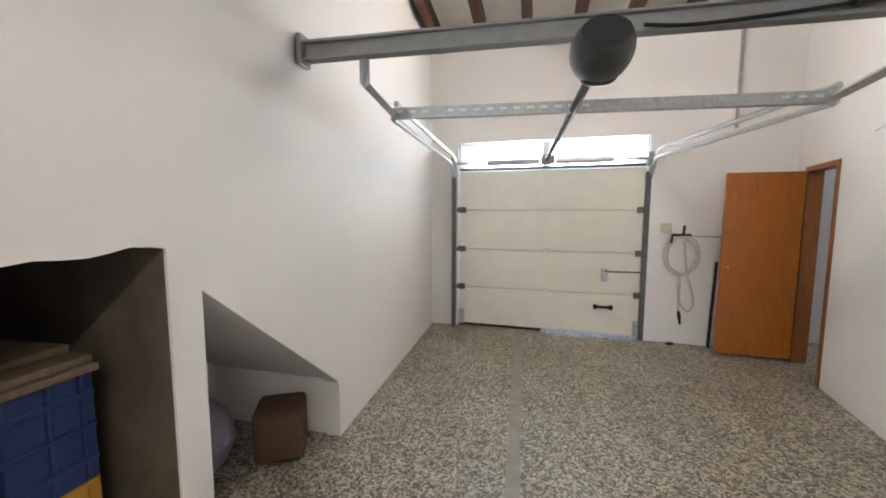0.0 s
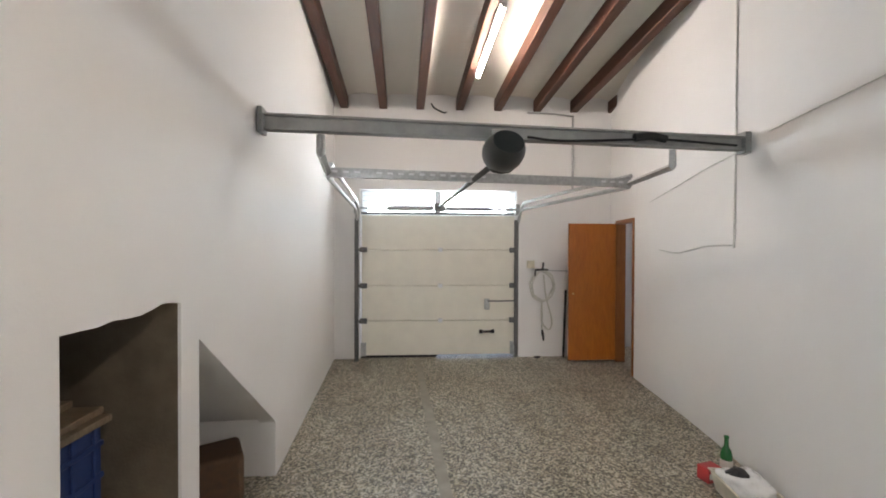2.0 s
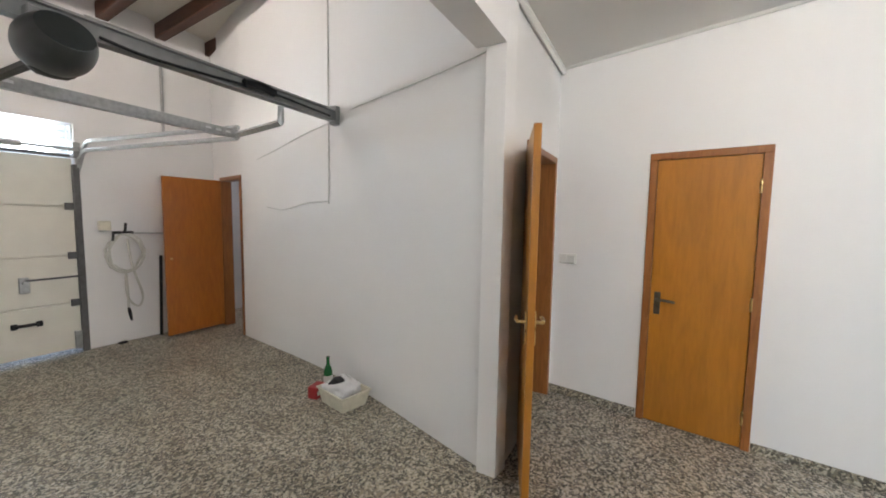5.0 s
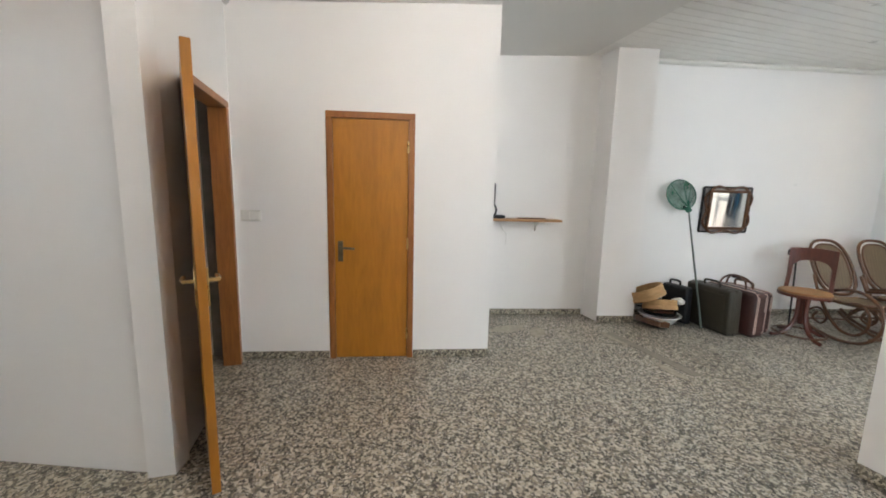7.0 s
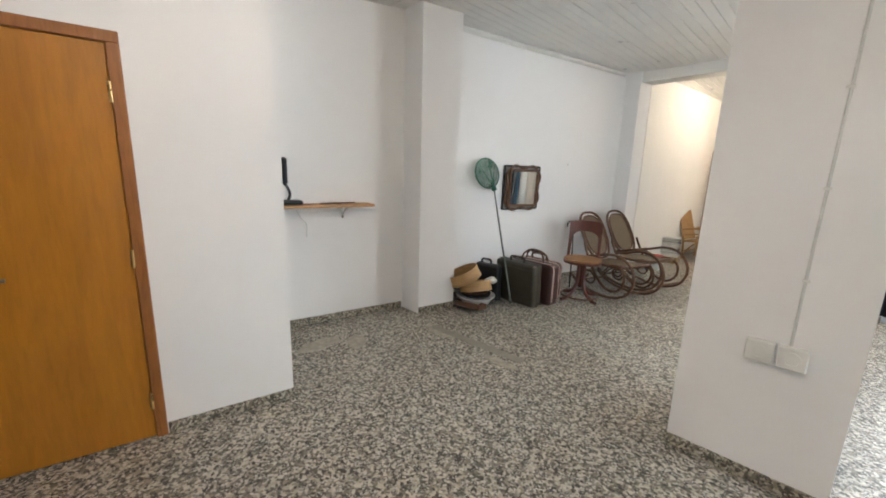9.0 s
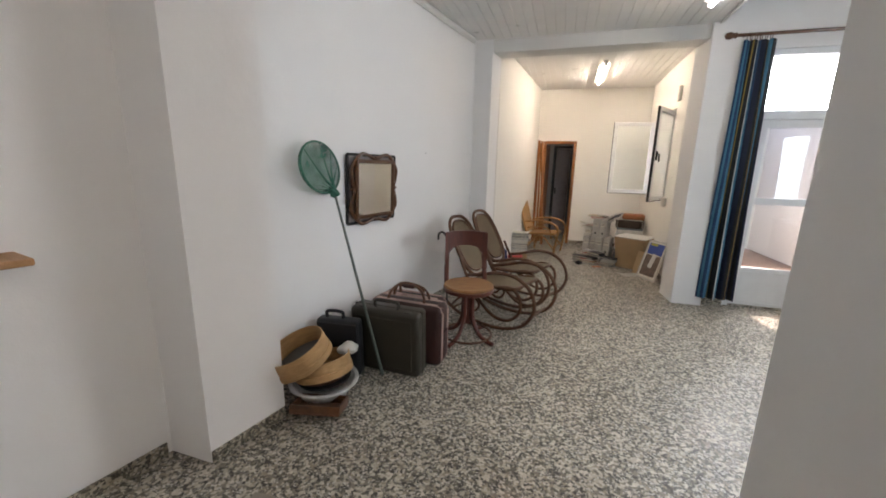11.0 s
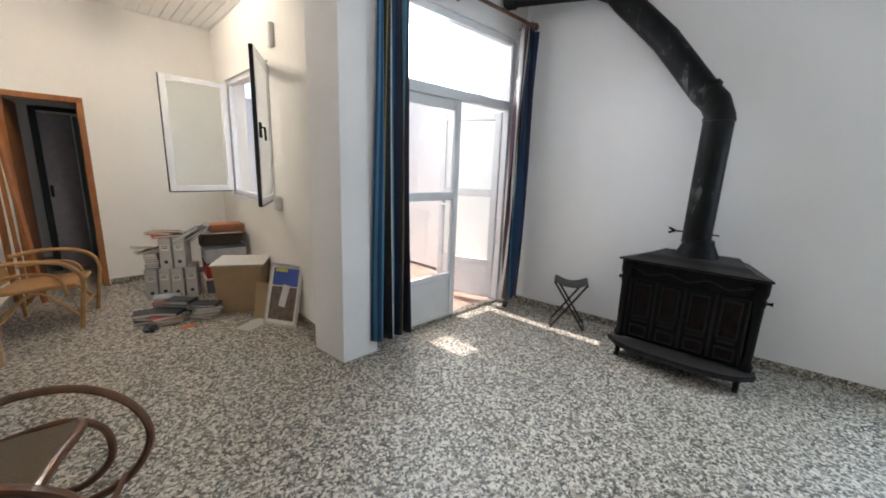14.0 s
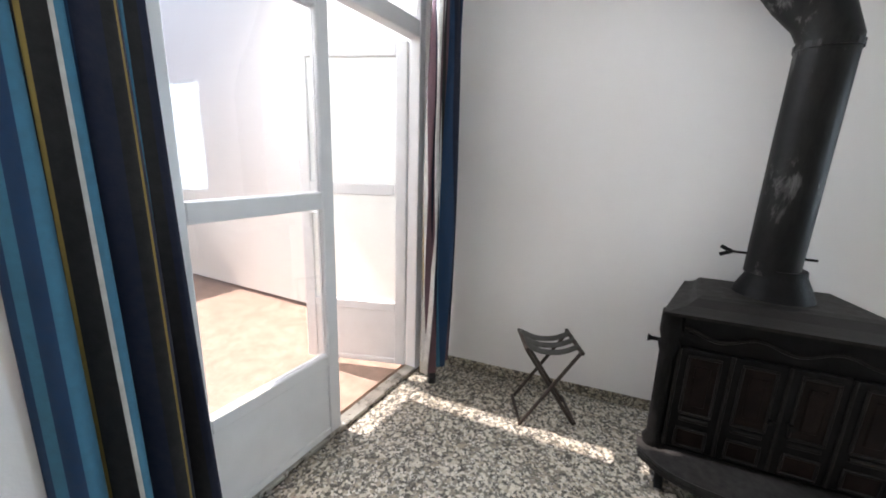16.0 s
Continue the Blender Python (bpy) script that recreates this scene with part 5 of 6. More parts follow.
oc = thing("suitcase", pose(2.60, -4.44, 0, -3, 0, -2), "large olive-brown hard suitcase standing on the floor", "suitcase")
part("shell", rounded_case(0.54, 0.17, 0.49, 0.03), M_OLIVE, oc, smooth=True)
part("rim", box(B((0, 0.0, 0.247), (0.546, 0.014, 0.492), bev=0.006), (0, 0.088, 0.245), (0.44, 0.006, 0.38), bev=0.0025), M_OLIVE, oc)
for x in (-0.18, 0.18):
    part("lock", B((x, 0.05, 0.492), (0.05, 0.03, 0.01), bev=0.003), M_OLIVE, oc)
case_handle(oc, 0, 0.485, 0.18, M_OLIVE, 0.02)
def travel_bag(m, w, d, h, label):
    """Soft striped bag; x along its length, y across."""
    t = thing("travel_bag", m, label, "travel bag", "striped travel bags")
    part("body", rounded_case(w, d, h, 0.045), M_MAROON, t, smooth=True)
    a = w / 2
    for y in (-d / 2 + 0.042, d / 2 - 0.042):
        for q in (-0.009, 0.009):
            pts = [(-a - 0.001, y + q, 0.045), (-a - 0.002, y + q, h - 0.06), (-a + 0.014, y + q, h - 0.016), (-a + 0.05, y + q, h), (a - 0.05, y + q, h), (a - 0.014, y + q, h - 0.016), (a + 0.002, y + q, h - 0.06), (a + 0.001, y + q, 0.045)]
            part("stripe", sweep(bmesh.new(), pts, 0.0045, 6), M_PINK, t, "pale pink piping")
        for x in (-a * 0.62, a * 0.55):
            part("stripe_patch", B((x, y, h + 0.001), (w * 0.22, 0.03, 0.004), bev=0.0015), M_PINK, t, "pale stripe band")
    part("zip", B((0, 0, h + 0.001), (w * 0.8, 0.012, 0.005), bev=0.001), M_BLK, t)
    for sx in (-1, 1):
        part("side_pocket", B((sx * (a + 0.004), 0, h * 0.36), (0.012, d * 0.45, h * 0.45), bev=0.005), M_MAROON, t)
    return t


mc = travel_bag(pose(2.53, -4.645, 0, 0, 0, -3), 0.60, 0.19, 0.48, "maroon soft travel bag with pale stripes and loop handles")
for y, lean in ((-0.05, 0.035), (0.05, -0.035)):
    part("handle", sweep(bmesh.new(), smooth_path([(-0.15, y, 0.475), (-0.13, y + lean * 0.4, 0.55), (-0.06, y + lean, 0.595), (0.06, y + lean, 0.60), (0.13, y + lean * 0.4, 0.55), (0.16, y, 0.475)], 5), 0.011, 8, flat=0.7), M_BENT, mc, "brown leather loop handle", True)
part("handle_wrap", B((0.0, 0.0, 0.59), (0.10, 0.055, 0.035), bev=0.012, seg=2), M_MAROON, mc)
mb = travel_bag(pose(2.565, -4.83, 0, 0, 0, -4), 0.54, 0.16, 0.46, "smaller maroon striped travel bag beside the large one")
case_handle(mb, 0.02, 0.45, 0.2, M_BENT, 0, 0.07)
bc = thing("briefcase", pose(2.90, -4.26, 0, -3, 0, 6), "black leather briefcase leaning against the wall", "briefcase")
part("body", rounded_case(0.32, 0.10, 0.43, 0.025), M_BLK, bc, smooth=True)
case_handle(bc, 0.03, 0.425, 0.12, M_BLK, 0, 0.05)
part("flap", B((0, 0.051, 0.31), (0.30, 0.008, 0.2), bev=0.003), M_BLK, bc)

ba = thing("enamel_basin", pose(2.86, -3.98, 0), "white enamel basin on the terrazzo floor", "basin")
part("basin", lathe(bmesh.new(), [(0.13, 0.0), (0.15, 0.01), (0.205, 0.10), (0.225, 0.105), (0.222, 0.112), (0.198, 0.108), (0.145, 0.018), (0.0, 0.016)], 32), M_ENAMEL, ba, smooth=True)
random.seed(11)
for k in range(2):
    it = thing("dark_pan", pose(2.86 + 0.02 * k, -3.98 + 0.015 * k, 0.105 + 0.028 * k, random.uniform(-4, 4), random.uniform(-4, 4), 40 * k), "dark flat pan stacked in the basin", "pan", "pans in the basin")
    part("pan", lathe(bmesh.new(), [(0.13, 0), (0.165, 0.012), (0.175, 0.03), (0.168, 0.03), (0.155, 0.016), (0, 0.012)], 26), M_BENT if k % 2 else M_BLK, it, smooth=True)
    part("handle", B((0.19, 0, 0.026), (0.07, 0.022, 0.010), bev=0.003), M_BLK, it)

tr = thing("wooden_tray", pose(2.76, -3.78, 0.0, 0, 0, 14) @ pose(0, 0, 0.03, 12, 0, 0), "dark brown wooden tray propped against the basin", "tray")
part("base", B((0, 0, 0.008), (0.30, 0.18, 0.012), bev=0.002), M_BENT, tr)
for c, q in (((0, 0.086, 0.035), (0.30, 0.012, 0.05)), ((0, -0.086, 0.035), (0.30, 0.012, 0.05)), ((0.144, 0, 0.035), (0.012, 0.16, 0.05)), ((-0.144, 0, 0.035), (0.012, 0.16, 0.05))):
    part("edge", B(c, q, bev=0.003), M_BENT, tr)


M_SIEVEM = plain("tarnished_sieve_wire", (0.085, 0.085, 0.08), 0.5, 0.4, 0.3, 30, 0.3)


def sieve(m, r, h, label):
    t = thing("sieve", m, label, "sieve", "wooden sieves")
    part("rim", lathe(bmesh.new(), [(r, 0), (r, h), (r - 0.006, h), (r - 0.006, 0)], 40), M_SIEVE, t, smooth=True)
    part("band", lathe(bmesh.new(), [(r + 0.005, 0), (r + 0.005, 0.04), (r, 0.042), (r, 0)], 40), M_SIEVE, t, smooth=True)
    part("mesh", lathe(bmesh.new(), [(r - 0.006, 0.012), (r - 0.006, 0.014), (0, 0.014)], 40), M_SIEVEM, t, "fine wire sieve mesh")
    part("lap", B((r + 0.004, 0, h * 0.6), (0.006, 0.09, h * 0.7), bev=0.002), M_SIEVE, t)


sieve(pose(2.826, -3.945, 0.173, 5, 13.3, 0), 0.175, 0.11, "bent-wood kitchen sieve stacked on dark pans")
sieve(pose(2.92, -3.866, 0.285, -17.4, 17.7, 0), 0.185, 0.125, "tilted bent-wood sieve on top of another")
wc = thing("cloth", pose(2.76, -4.12, 0.275), "small crumpled white cloth tucked behind the sieves", "cloth")
part("cloth", crumple(0.065, 6, 0.6), M_CLOTH, wc, smooth=True)


def swivel_chair():
    t = thing("swivel_chair", pose(2.17, -5.12, 0, 0, 0, 24), "red-stained wooden swivel chair with a round plywood seat", "chair")
    part("seat", lathe(bmesh.new(), [(0.0, 0.468), (0.19, 0.472), (0.214, 0.485), (0.216, 0.497), (0.205, 0.506), (0.0, 0.500)], 36), M_PLY, t, "worn pale plywood seat", True)
    part("seat_ring", lathe(bmesh.new(), [(0.15, 0.44), (0.218, 0.452), (0.222, 0.478), (0.216, 0.484), (0.15, 0.478)], 36), M_RED, t, smooth=True)
    part("column", lathe(bmesh.new(), [(0.0, 0.14), (0.026, 0.15), (0.026, 0.42), (0.06, 0.45), (0, 0.45)], 18), M_RED, t, smooth=True)
    for k in range(4):
        a = radians(45 + 90 * k)
        ca, sa = math.cos(a), math.sin(a)
        pts = [(0.05 * ca, 0.05 * sa, 0.44), (0.046 * ca, 0.046 * sa, 0.32), (0.056 * ca, 0.056 * sa, 0.20), (0.11 * ca, 0.11 * sa, 0.09), (0.19 * ca, 0.19 * sa, 0.035), (0.27 * ca, 0.27 * sa, 0.02)]
        part("leg", sweep(bmesh.new(), smooth_path(pts, 5), 0.019, 8), M_RED, t, smooth=True)
    part("foot_ring", sweep(bmesh.new(), [(0.215 * math.cos(a), 0.215 * math.sin(a), 0.05) for a in (2 * math.pi * k / 36 for k in range(36))], 0.010, 7, True), M_BENT, t, smooth=True)
    for sx in (-1, 1):
        bm = bmesh.new()
        sweep(bm, smooth_path([(sx * 0.168, -0.13, 0.40), (sx * 0.175, -0.16, 0.50), (sx * 0.172, -0.185, 0.62), (sx * 0.17, -0.20, 0.72)], 5), 0.021, 7)
        part("back_post", bm, M_RED, t, smooth=True)
    bm = bmesh.new()
    n = 16
    grid = []
    for k in range(n + 1):
        u = -1 + 2 * k / n
        x = u * 0.19
        y = -0.215 + 0.045 * u * u
        zlo = 0.80 - 0.16 * abs(u) ** 5 - 0.03 + (0.035 * (1 - u * u))
        zhi = 0.925 + 0.012 * (1 - u * u)
        grid.append([bm.verts.new((x, y + d - 0.02 * (z - 0.7), z)) for d in (0.0, -0.018) for z in (zlo, zhi)])
    for A, C in zip(grid, grid[1:]):
        for i, j in ((0, 1), (3, 2), (1, 3), (2, 0)):
            bm.faces.new((A[i], A[j], C[j], C[i]))
    for A in (grid[0], grid[-1]):
        bm.faces.new((A[0], A[1], A[3], A[2]))
    part("backrest", bm, M_RED, t)
    st = thing("walking_stick", pose(2.45, -5.40, 0), "dark walking stick hooked over the chair back", "walking stick")
    part("stick", sweep(bmesh.new(), smooth_path([(0.0, -0.02, 0.02), (0.0, 0.0, 0.45), (0.01, 0.01, 0.78), (0.02, 0.01, 0.86), (0.055, 0.01, 0.895), (0.09, 0.01, 0.87), (0.092, 0.01, 0.82)], 6), 0.009, 8), M_BLK, st, smooth=True)


swivel_chair()


def rocker(m, label):
    """Bentwood rocking chair; x forward, y across."""
    t = thing("rocking_chair", m, label, "rocking chair", "bentwood rocking chairs")
    short = lambda pts: [(x * 0.88 if x > 0 else x, y, z) for x, y, z in pts]
    for sy in (-1, 1):
        y = sy * 0.25
        outer = [(-0.52, y, 0.16), (-0.34, y, 0.065), (-0.05, y, 0.018), (0.22, y, 0.035), (0.43, y, 0.125), (0.525, y, 0.29), (0.47, y, 0.45), (0.31, y * 1.04, 0.545), (0.10, y * 1.06, 0.555), (-0.10, y * 1.02, 0.50), (-0.24, y * 0.96, 0.47)]
        part("runner", sweep(bmesh.new(), smooth_path(short(outer), 6), 0.0165, 8), M_BENT, t, smooth=True)
        inner = [(-0.34, y * 0.97, 0.62), (-0.24, y, 0.44), (-0.10, y, 0.25), (0.06, y, 0.13), (0.24, y, 0.12), (0.365, y, 0.22), (0.36, y, 0.36), (0.24, y * 0.95, 0.43), (0.05, y * 0.94, 0.40)]
        part("side_loop", sweep(bmesh.new(), smooth_path(short(inner), 6), 0.015, 8), M_BENT, t, smooth=True)
        scroll = [(-0.44, y, 0.10), (-0.33, y, 0.22), (-0.20, y, 0.28), (-0.10, y, 0.20), (-0.16, y, 0.12), (-0.26, y, 0.16), (-0.22, y, 0.23)]
        part("scroll", sweep(bmesh.new(), smooth_path(scroll, 6), 0.012, 7), M_BENT, t, smooth=True)
    for x, z in ((-0.40, 0.10), (0.36, 0.13), (0.20, 0.385), (-0.20, 0.36)):
        part("stretcher", rod((x, -0.25, z), (x, 0.25, z), 0.012, 8), M_BENT, t)
    ux, uz = -0.50, 0.866
    bx0, bz0 = -0.24, 0.40
    for wdt, hgt, c, r in ((0.205, 0.325, 0.355, 0.017), (0.165, 0.275, 0.355, 0.012)):
        loop = []
        for k in range(40):
            a = 2 * math.pi * k / 40
            s = math.sin(a)
            h = c + hgt * (abs(s) ** 0.8) * (1 if s >= 0 else -1)
            yy = wdt * (abs(math.cos(a)) ** 0.7) * (1 if math.cos(a) >= 0 else -1)
            loop.append((bx0 + ux * h, yy, bz0 + uz * h))
        part("back_frame", sweep(bmesh.new(), loop, r, 8, True), M_BENT, t, smooth=True)
        if wdt < 0.2:
            bm = bmesh.new()
            for dd in (-0.002, 0.002):
                bm.faces.new([bm.verts.new((p[0] + dd * 0.866, p[1], p[2] + dd * 0.5)) for p in loop])
            part("back_cane", bm, M_CANE, t, "woven cane panel")
    seat = [(-0.24, -0.19, 0.385), (0.0, -0.215, 0.395), (0.25, -0.235, 0.425), (0.27, 0.0, 0.43), (0.25, 0.235, 0.425), (0.0, 0.215, 0.395), (-0.24, 0.19, 0.385), (-0.26, 0.0, 0.384)]
    part("seat_frame", sweep(bmesh.new(), smooth_path(seat, 4, True), 0.018, 8, True), M_BENT, t, smooth=True)
    bm = bmesh.new()
    top = [bm.verts.new((p.x * 0.97, p.y * 0.96, p.z + 0.012)) for p in smooth_path(seat, 3, True)]
    low = [bm.verts.new((v.co.x, v.co.y, v.co.z - 0.006)) for v in top]
    bm.faces.new(top)
    bm.faces.new(low[::-1])
    part("seat_cane", bm, M_CANE, t, "woven cane seat")
    return t


r1 = rocker(pose(1.96, -5.66, 0, 0, 0, 160), "brown bentwood rocking chair with a cane seat and back")
copy_thing(r1, pose(1.86, -6.29, 0, 0, 0, 160))
bu = thing("bucket", pose(2.06, -7.62, 0), "small white bucket with a red lid on the floor", "bucket")
part("body", lathe(bmesh.new(), [(0.08, 0), (0.10, 0.2), (0.104, 0.205), (0.0, 0.205)], 24), M_ENAMEL, bu, smooth=True)
part("lid", lathe(bmesh.new(), [(0.108, 0.195), (0.112, 0.225), (0.09, 0.235), (0.085, 0.222), (0.0, 0.222)], 24), M_REDC, bu, "red plastic lid", True)
bx = thing("blue_folder", pose(2.19, -7.50, 0, 0, 0, 20), "dark blue folder standing against the wall", "folder")
part("folder", B((0, 0, 0.17), (0.03, 0.22, 0.34), (0, 6, 0), bev=0.003), plain("navy_card", (0.02, 0.03, 0.12), 0.6), bx)


# ---- back room ----
def book(m, w, d, h, colour, label="closed book lying in a pile", group=""):
    t = thing("book", m, label, "book", group)
    bm = bmesh.new()
    for z in (0.0015, h - 0.0015):
        box(bm, (0, 0, z), (w, d, 0.003))
    box(bm, (-w / 2 + 0.0015, 0, h / 2), (0.003, d, h))
    part("cover", bm, BOOKS[colour % len(BOOKS)], t)
    part("page_block", B((0.0, 0, h / 2), (w - 0.012, d - 0.012, h - 0.007)), M_PAPER, t)


BOOKS = [plain(n, c, 0.55) for n, c in (("grey_cover", (0.30, 0.31, 0.32)), ("white_cover", (0.60, 0.59, 0.56)), ("black_cover", (0.03, 0.03, 0.032)), ("slate_cover", (0.13, 0.16, 0.19)), ("red_cover", (0.42, 0.05, 0.04)), ("green_cover", (0.10, 0.17, 0.11)), ("tan_cover", (0.38, 0.28, 0.16)))]
random.seed(21)
z = 0.0
bb = thing("carton_box", pose(2.09, -8.42, 0, 0, 0, 5), "low brown carton under the book pile", "carton")
part("carton", B((0, 0, 0.055), (0.28, 0.22, 0.11), bev=0.004), M_CARD, bb)
z = 0.112
for k in range(15):
    h = random.uniform(0.014, 0.03)
    book(pose(2.09 + random.uniform(-0.012, 0.012), -8.42 + random.uniform(-0.012, 0.012), z, 0, 0, 5 + random.uniform(-6, 6)), 0.27, 0.20, h, random.choice([0, 1, 2, 3, 1, 0]), "grey magazine in a tall pile by the wall", "magazine pile")
    z += h + 0.001


def armchair():
    t = thing("rattan_armchair", pose(1.74, -9.12, 0, 0, 0, 166), "honey-coloured rattan armchair with curved arms", "armchair")
    for sy in (-1, 1):
        y = sy * 0.25
        part("arm", sweep(bmesh.new(), smooth_path([(-0.26, y, 0.56), (-0.05, y * 1.06, 0.60), (0.20, y * 1.08, 0.58), (0.32, y * 1.05, 0.46), (0.30, y, 0.22), (0.27, y, 0.0)], 6), 0.017, 8), M_RATTAN, t, smooth=True)
        part("leg", rod((-0.22, y * 0.95, 0), (-0.24, y * 0.95, 0.40), 0.017, 8), M_RATTAN, t)
        part("side_brace", sweep(bmesh.new(), smooth_path([(-0.22, y, 0.10), (0.02, y, 0.34), (0.27, y, 0.12)], 6), 0.012, 7), M_RATTAN, t, smooth=True)
        part("inner_arm", sweep(bmesh.new(), smooth_path([(-0.22, y, 0.46), (0.0, y, 0.50), (0.17, y, 0.46), (0.22, y, 0.30)], 5), 0.012, 7), M_RATTAN, t, smooth=True)
    part("seat", B((0.02, 0, 0.36), (0.50, 0.46, 0.035), (0, -4, 0), bev=0.012, seg=2), M_RATTAN, t)
    part("backrest", B((-0.34, 0, 0.63), (0.03, 0.42, 0.56), (0, -17, 0), bev=0.012, seg=2), M_RATTAN, t, "pale woven back panel")
    for x in (-0.22, 0.27):
        part("stretcher", rod((x, -0.25, 0.16), (x, 0.25, 0.16), 0.012, 8), M_RATTAN, t)


armchair()
for k, (a, b, w) in enumerate((((1.985, -9.98, 0.0), (1.99, -10.06, 2.04), 0.05), ((1.79, -9.80, 0.0), (1.93, -10.05, 2.02), 0.05), ((1.90, -9.86, 0.0), (1.95, -10.05, 1.98), 0.035))):
    d = Vector(b) - Vector(a)
    t = thing("wooden_plank", pose(*a), "narrow brown wooden plank leaning beside the doorway", "plank", "leaning planks")
    part("plank", sweep(bmesh.new(), [(0, 0, 0), d], w * 0.5, 4, flat=0.5), M_FRAME, t)


def box_file(m, label="grey-white upright cardboard box file"):
    t = thing("box_file", m, label, "box file", "box files by the window")
    part("box", B((0, 0, 0.16), (0.105, 0.26, 0.32), bev=0.003), M_FILE, t)
    part("label", B((0, 0.1315, 0.22), (0.07, 0.002, 0.06)), M_PAPER, t)
    for z in (0.235, 0.215):
        part("text_line", B((0, 0.133, z), (0.05, 0.0012, 0.008)), BOOKS[2], t)
    part("finger_hole", lathe(bmesh.new(), [(0.018, 0), (0.018, 0.003), (0.0, 0.003)], 16, pose(0, 0.130, 0.07, -90, 0, 0)), BOOKS[2], t)


F0 = pose(0.78, -9.36, 0, 0, 0, -22)
for k in range(4):
    box_file(F0 @ pose(0.17 - 0.114 * k, (0.02, -0.03, 0.015, -0.02)[k], 0, 0, 0, (2, -3, 1, 4)[k]))
box_file(F0 @ pose(0.02, 0, 0.322, 0, 0, 0), "taller white box file on the lower row")
box_file(F0 @ pose(-0.10, 0.0, 0.322, 0, 0, 0), "grey box file standing on the lower row")
random.seed(5)
z = 0.322
for k in range(6):
    h = random.uniform(0.015, 0.035)
    book(F0 @ pose(0.16, 0.0, z, 0, 0, random.uniform(-10, 10) + 90), 0.24, 0.12, h, random.choice([0, 1, 4, 6, 2]), "mixed book lying on the box files", "books on the box files")
    z += h + 0.001
for k, (x, y, zz, a, b, c) in enumerate(((0.02, 0.02, 0.645, 0, 0, 20), (-0.08, -0.02, 0.645, 0, -24, 70), (0.06, 0.0, 0.672, 0, 0, -15), (-0.16, 0.05, 0.66, 0, 30, 8))):
    book(F0 @ pose(x, y, zz, a, b, c), 0.25, 0.18, 0.024, (4, 2, 6, 0)[k], "worn book thrown on top of the files", "books on the box files")
for k, (x, y, zz, a, b, c) in enumerate(((0.20, 0.03, 0.475, 8, 0, 30), (0.14, -0.02, 0.50, -6, 14, -25), (0.22, 0.05, 0.53, 0, -12, 60))):
    book(F0 @ pose(x, y, zz, a, b, c), 0.2, 0.14, 0.022, (6, 4, 1)[k], "small worn book tumbled on the pile", "books on the box files")
z = 0.0
pile = pose(0.30, -9.28, 0, 0, 0, -8)
for k in range(3):
    t = thing("storage_box", pile @ pose(0, 0, z, 0, 0, 2 * k), "red and black storage box in the window pile", "storage box", "pile by the window")
    part("box", B((0, 0, 0.085), (0.40, 0.32, 0.17), bev=0.006), (M_REDC if k == 1 else BOOKS[3 - k]), t)
    part("lid", B((0, 0, 0.162), (0.41, 0.33, 0.02), bev=0.004), BOOKS[1 + k], t)
    z += 0.173
t = thing("wicker_basket", pile @ pose(0, 0, z, 0, 0, -6), "dark wicker basket with a pale rim on the pile", "basket")
M_WICK = plain("dark_wicker", (0.05, 0.03, 0.02), 0.6, 0.0, 0.4, 45, 0.5)
part("weave", B((0, 0, 0.07), (0.36, 0.26, 0.14), bev=0.03, seg=2), M_WICK, t)
for k in range(5):
    part("band", sweep(bmesh.new(), smooth_path([(0.18, -0.125, 0), (0.18, 0.125, 0), (-0.18, 0.125, 0), (-0.18, -0.125, 0)], 5, True), 0.008, 6, True), M_WICK, t).location = (0, 0, 0.02 + 0.026 * k)
part("rim", B((0, 0, 0.146), (0.385, 0.29, 0.012), bev=0.004), M_PAPER, t, "pale cord rim")
part("handle", sweep(bmesh.new(), smooth_path([(0.19, -0.1, 0.13), (0.24, -0.06, 0.2), (0.25, 0.02, 0.19), (0.2, 0.1, 0.12)], 5), 0.009, 7), M_BLK, t, smooth=True)
z += 0.154
t = thing("leather_case", pile @ pose(-0.04, 0.02, z, 0, 0, 4), "orange-brown leather case on top of the pile", "case")
part("case", B((0, 0, 0.045), (0.34, 0.24, 0.09), bev=0.015, seg=2), plain("tan_leather", (0.30, 0.11, 0.04), 0.5), t, smooth=True)
for k, (x, a) in enumerate(((0.22, 30), (0.16, 38))):
    book(pile @ pose(x + 0.05, 0.0, z - 0.02 + 0.02 * k, 0, a, 10), 0.26, 0.2, 0.02, (2, 0)[k], "magazine sliding off the pile", "pile by the window")

cbx = thing("cardboard_box", pose(0.325, -8.53, 0, 0, 0, -30), "tall tapered cardboard box with a pale lid", "cardboard box")
bm = bmesh.new()
vs = [[bm.verts.new((sx * w, sy * d, z)) for sx, sy in ((-1, -1), (1, -1), (1, 1), (-1, 1))] for w, d, z in ((0.18, 0.17, 0.0), (0.225, 0.20, 0.47))]
for j in range(4):
    bm.faces.new((vs[0][j], vs[0][(j + 1) % 4], vs[1][(j + 1) % 4], vs[1][j]))
bm.faces.new(vs[0][::-1])
bm.faces.new(vs[1])
part("body", bm, M_CARD, cbx)
part("lid", B((0, 0, 0.479), (0.47, 0.42, 0.016), bev=0.003), M_FILE, cbx)
t = thing("framed_picture", pose(0.25, -7.83, 0.0, 0, 0, 122) @ pose(0, 0, 0, -17, 0, 0), "framed colour print leaning against the wall", "picture")
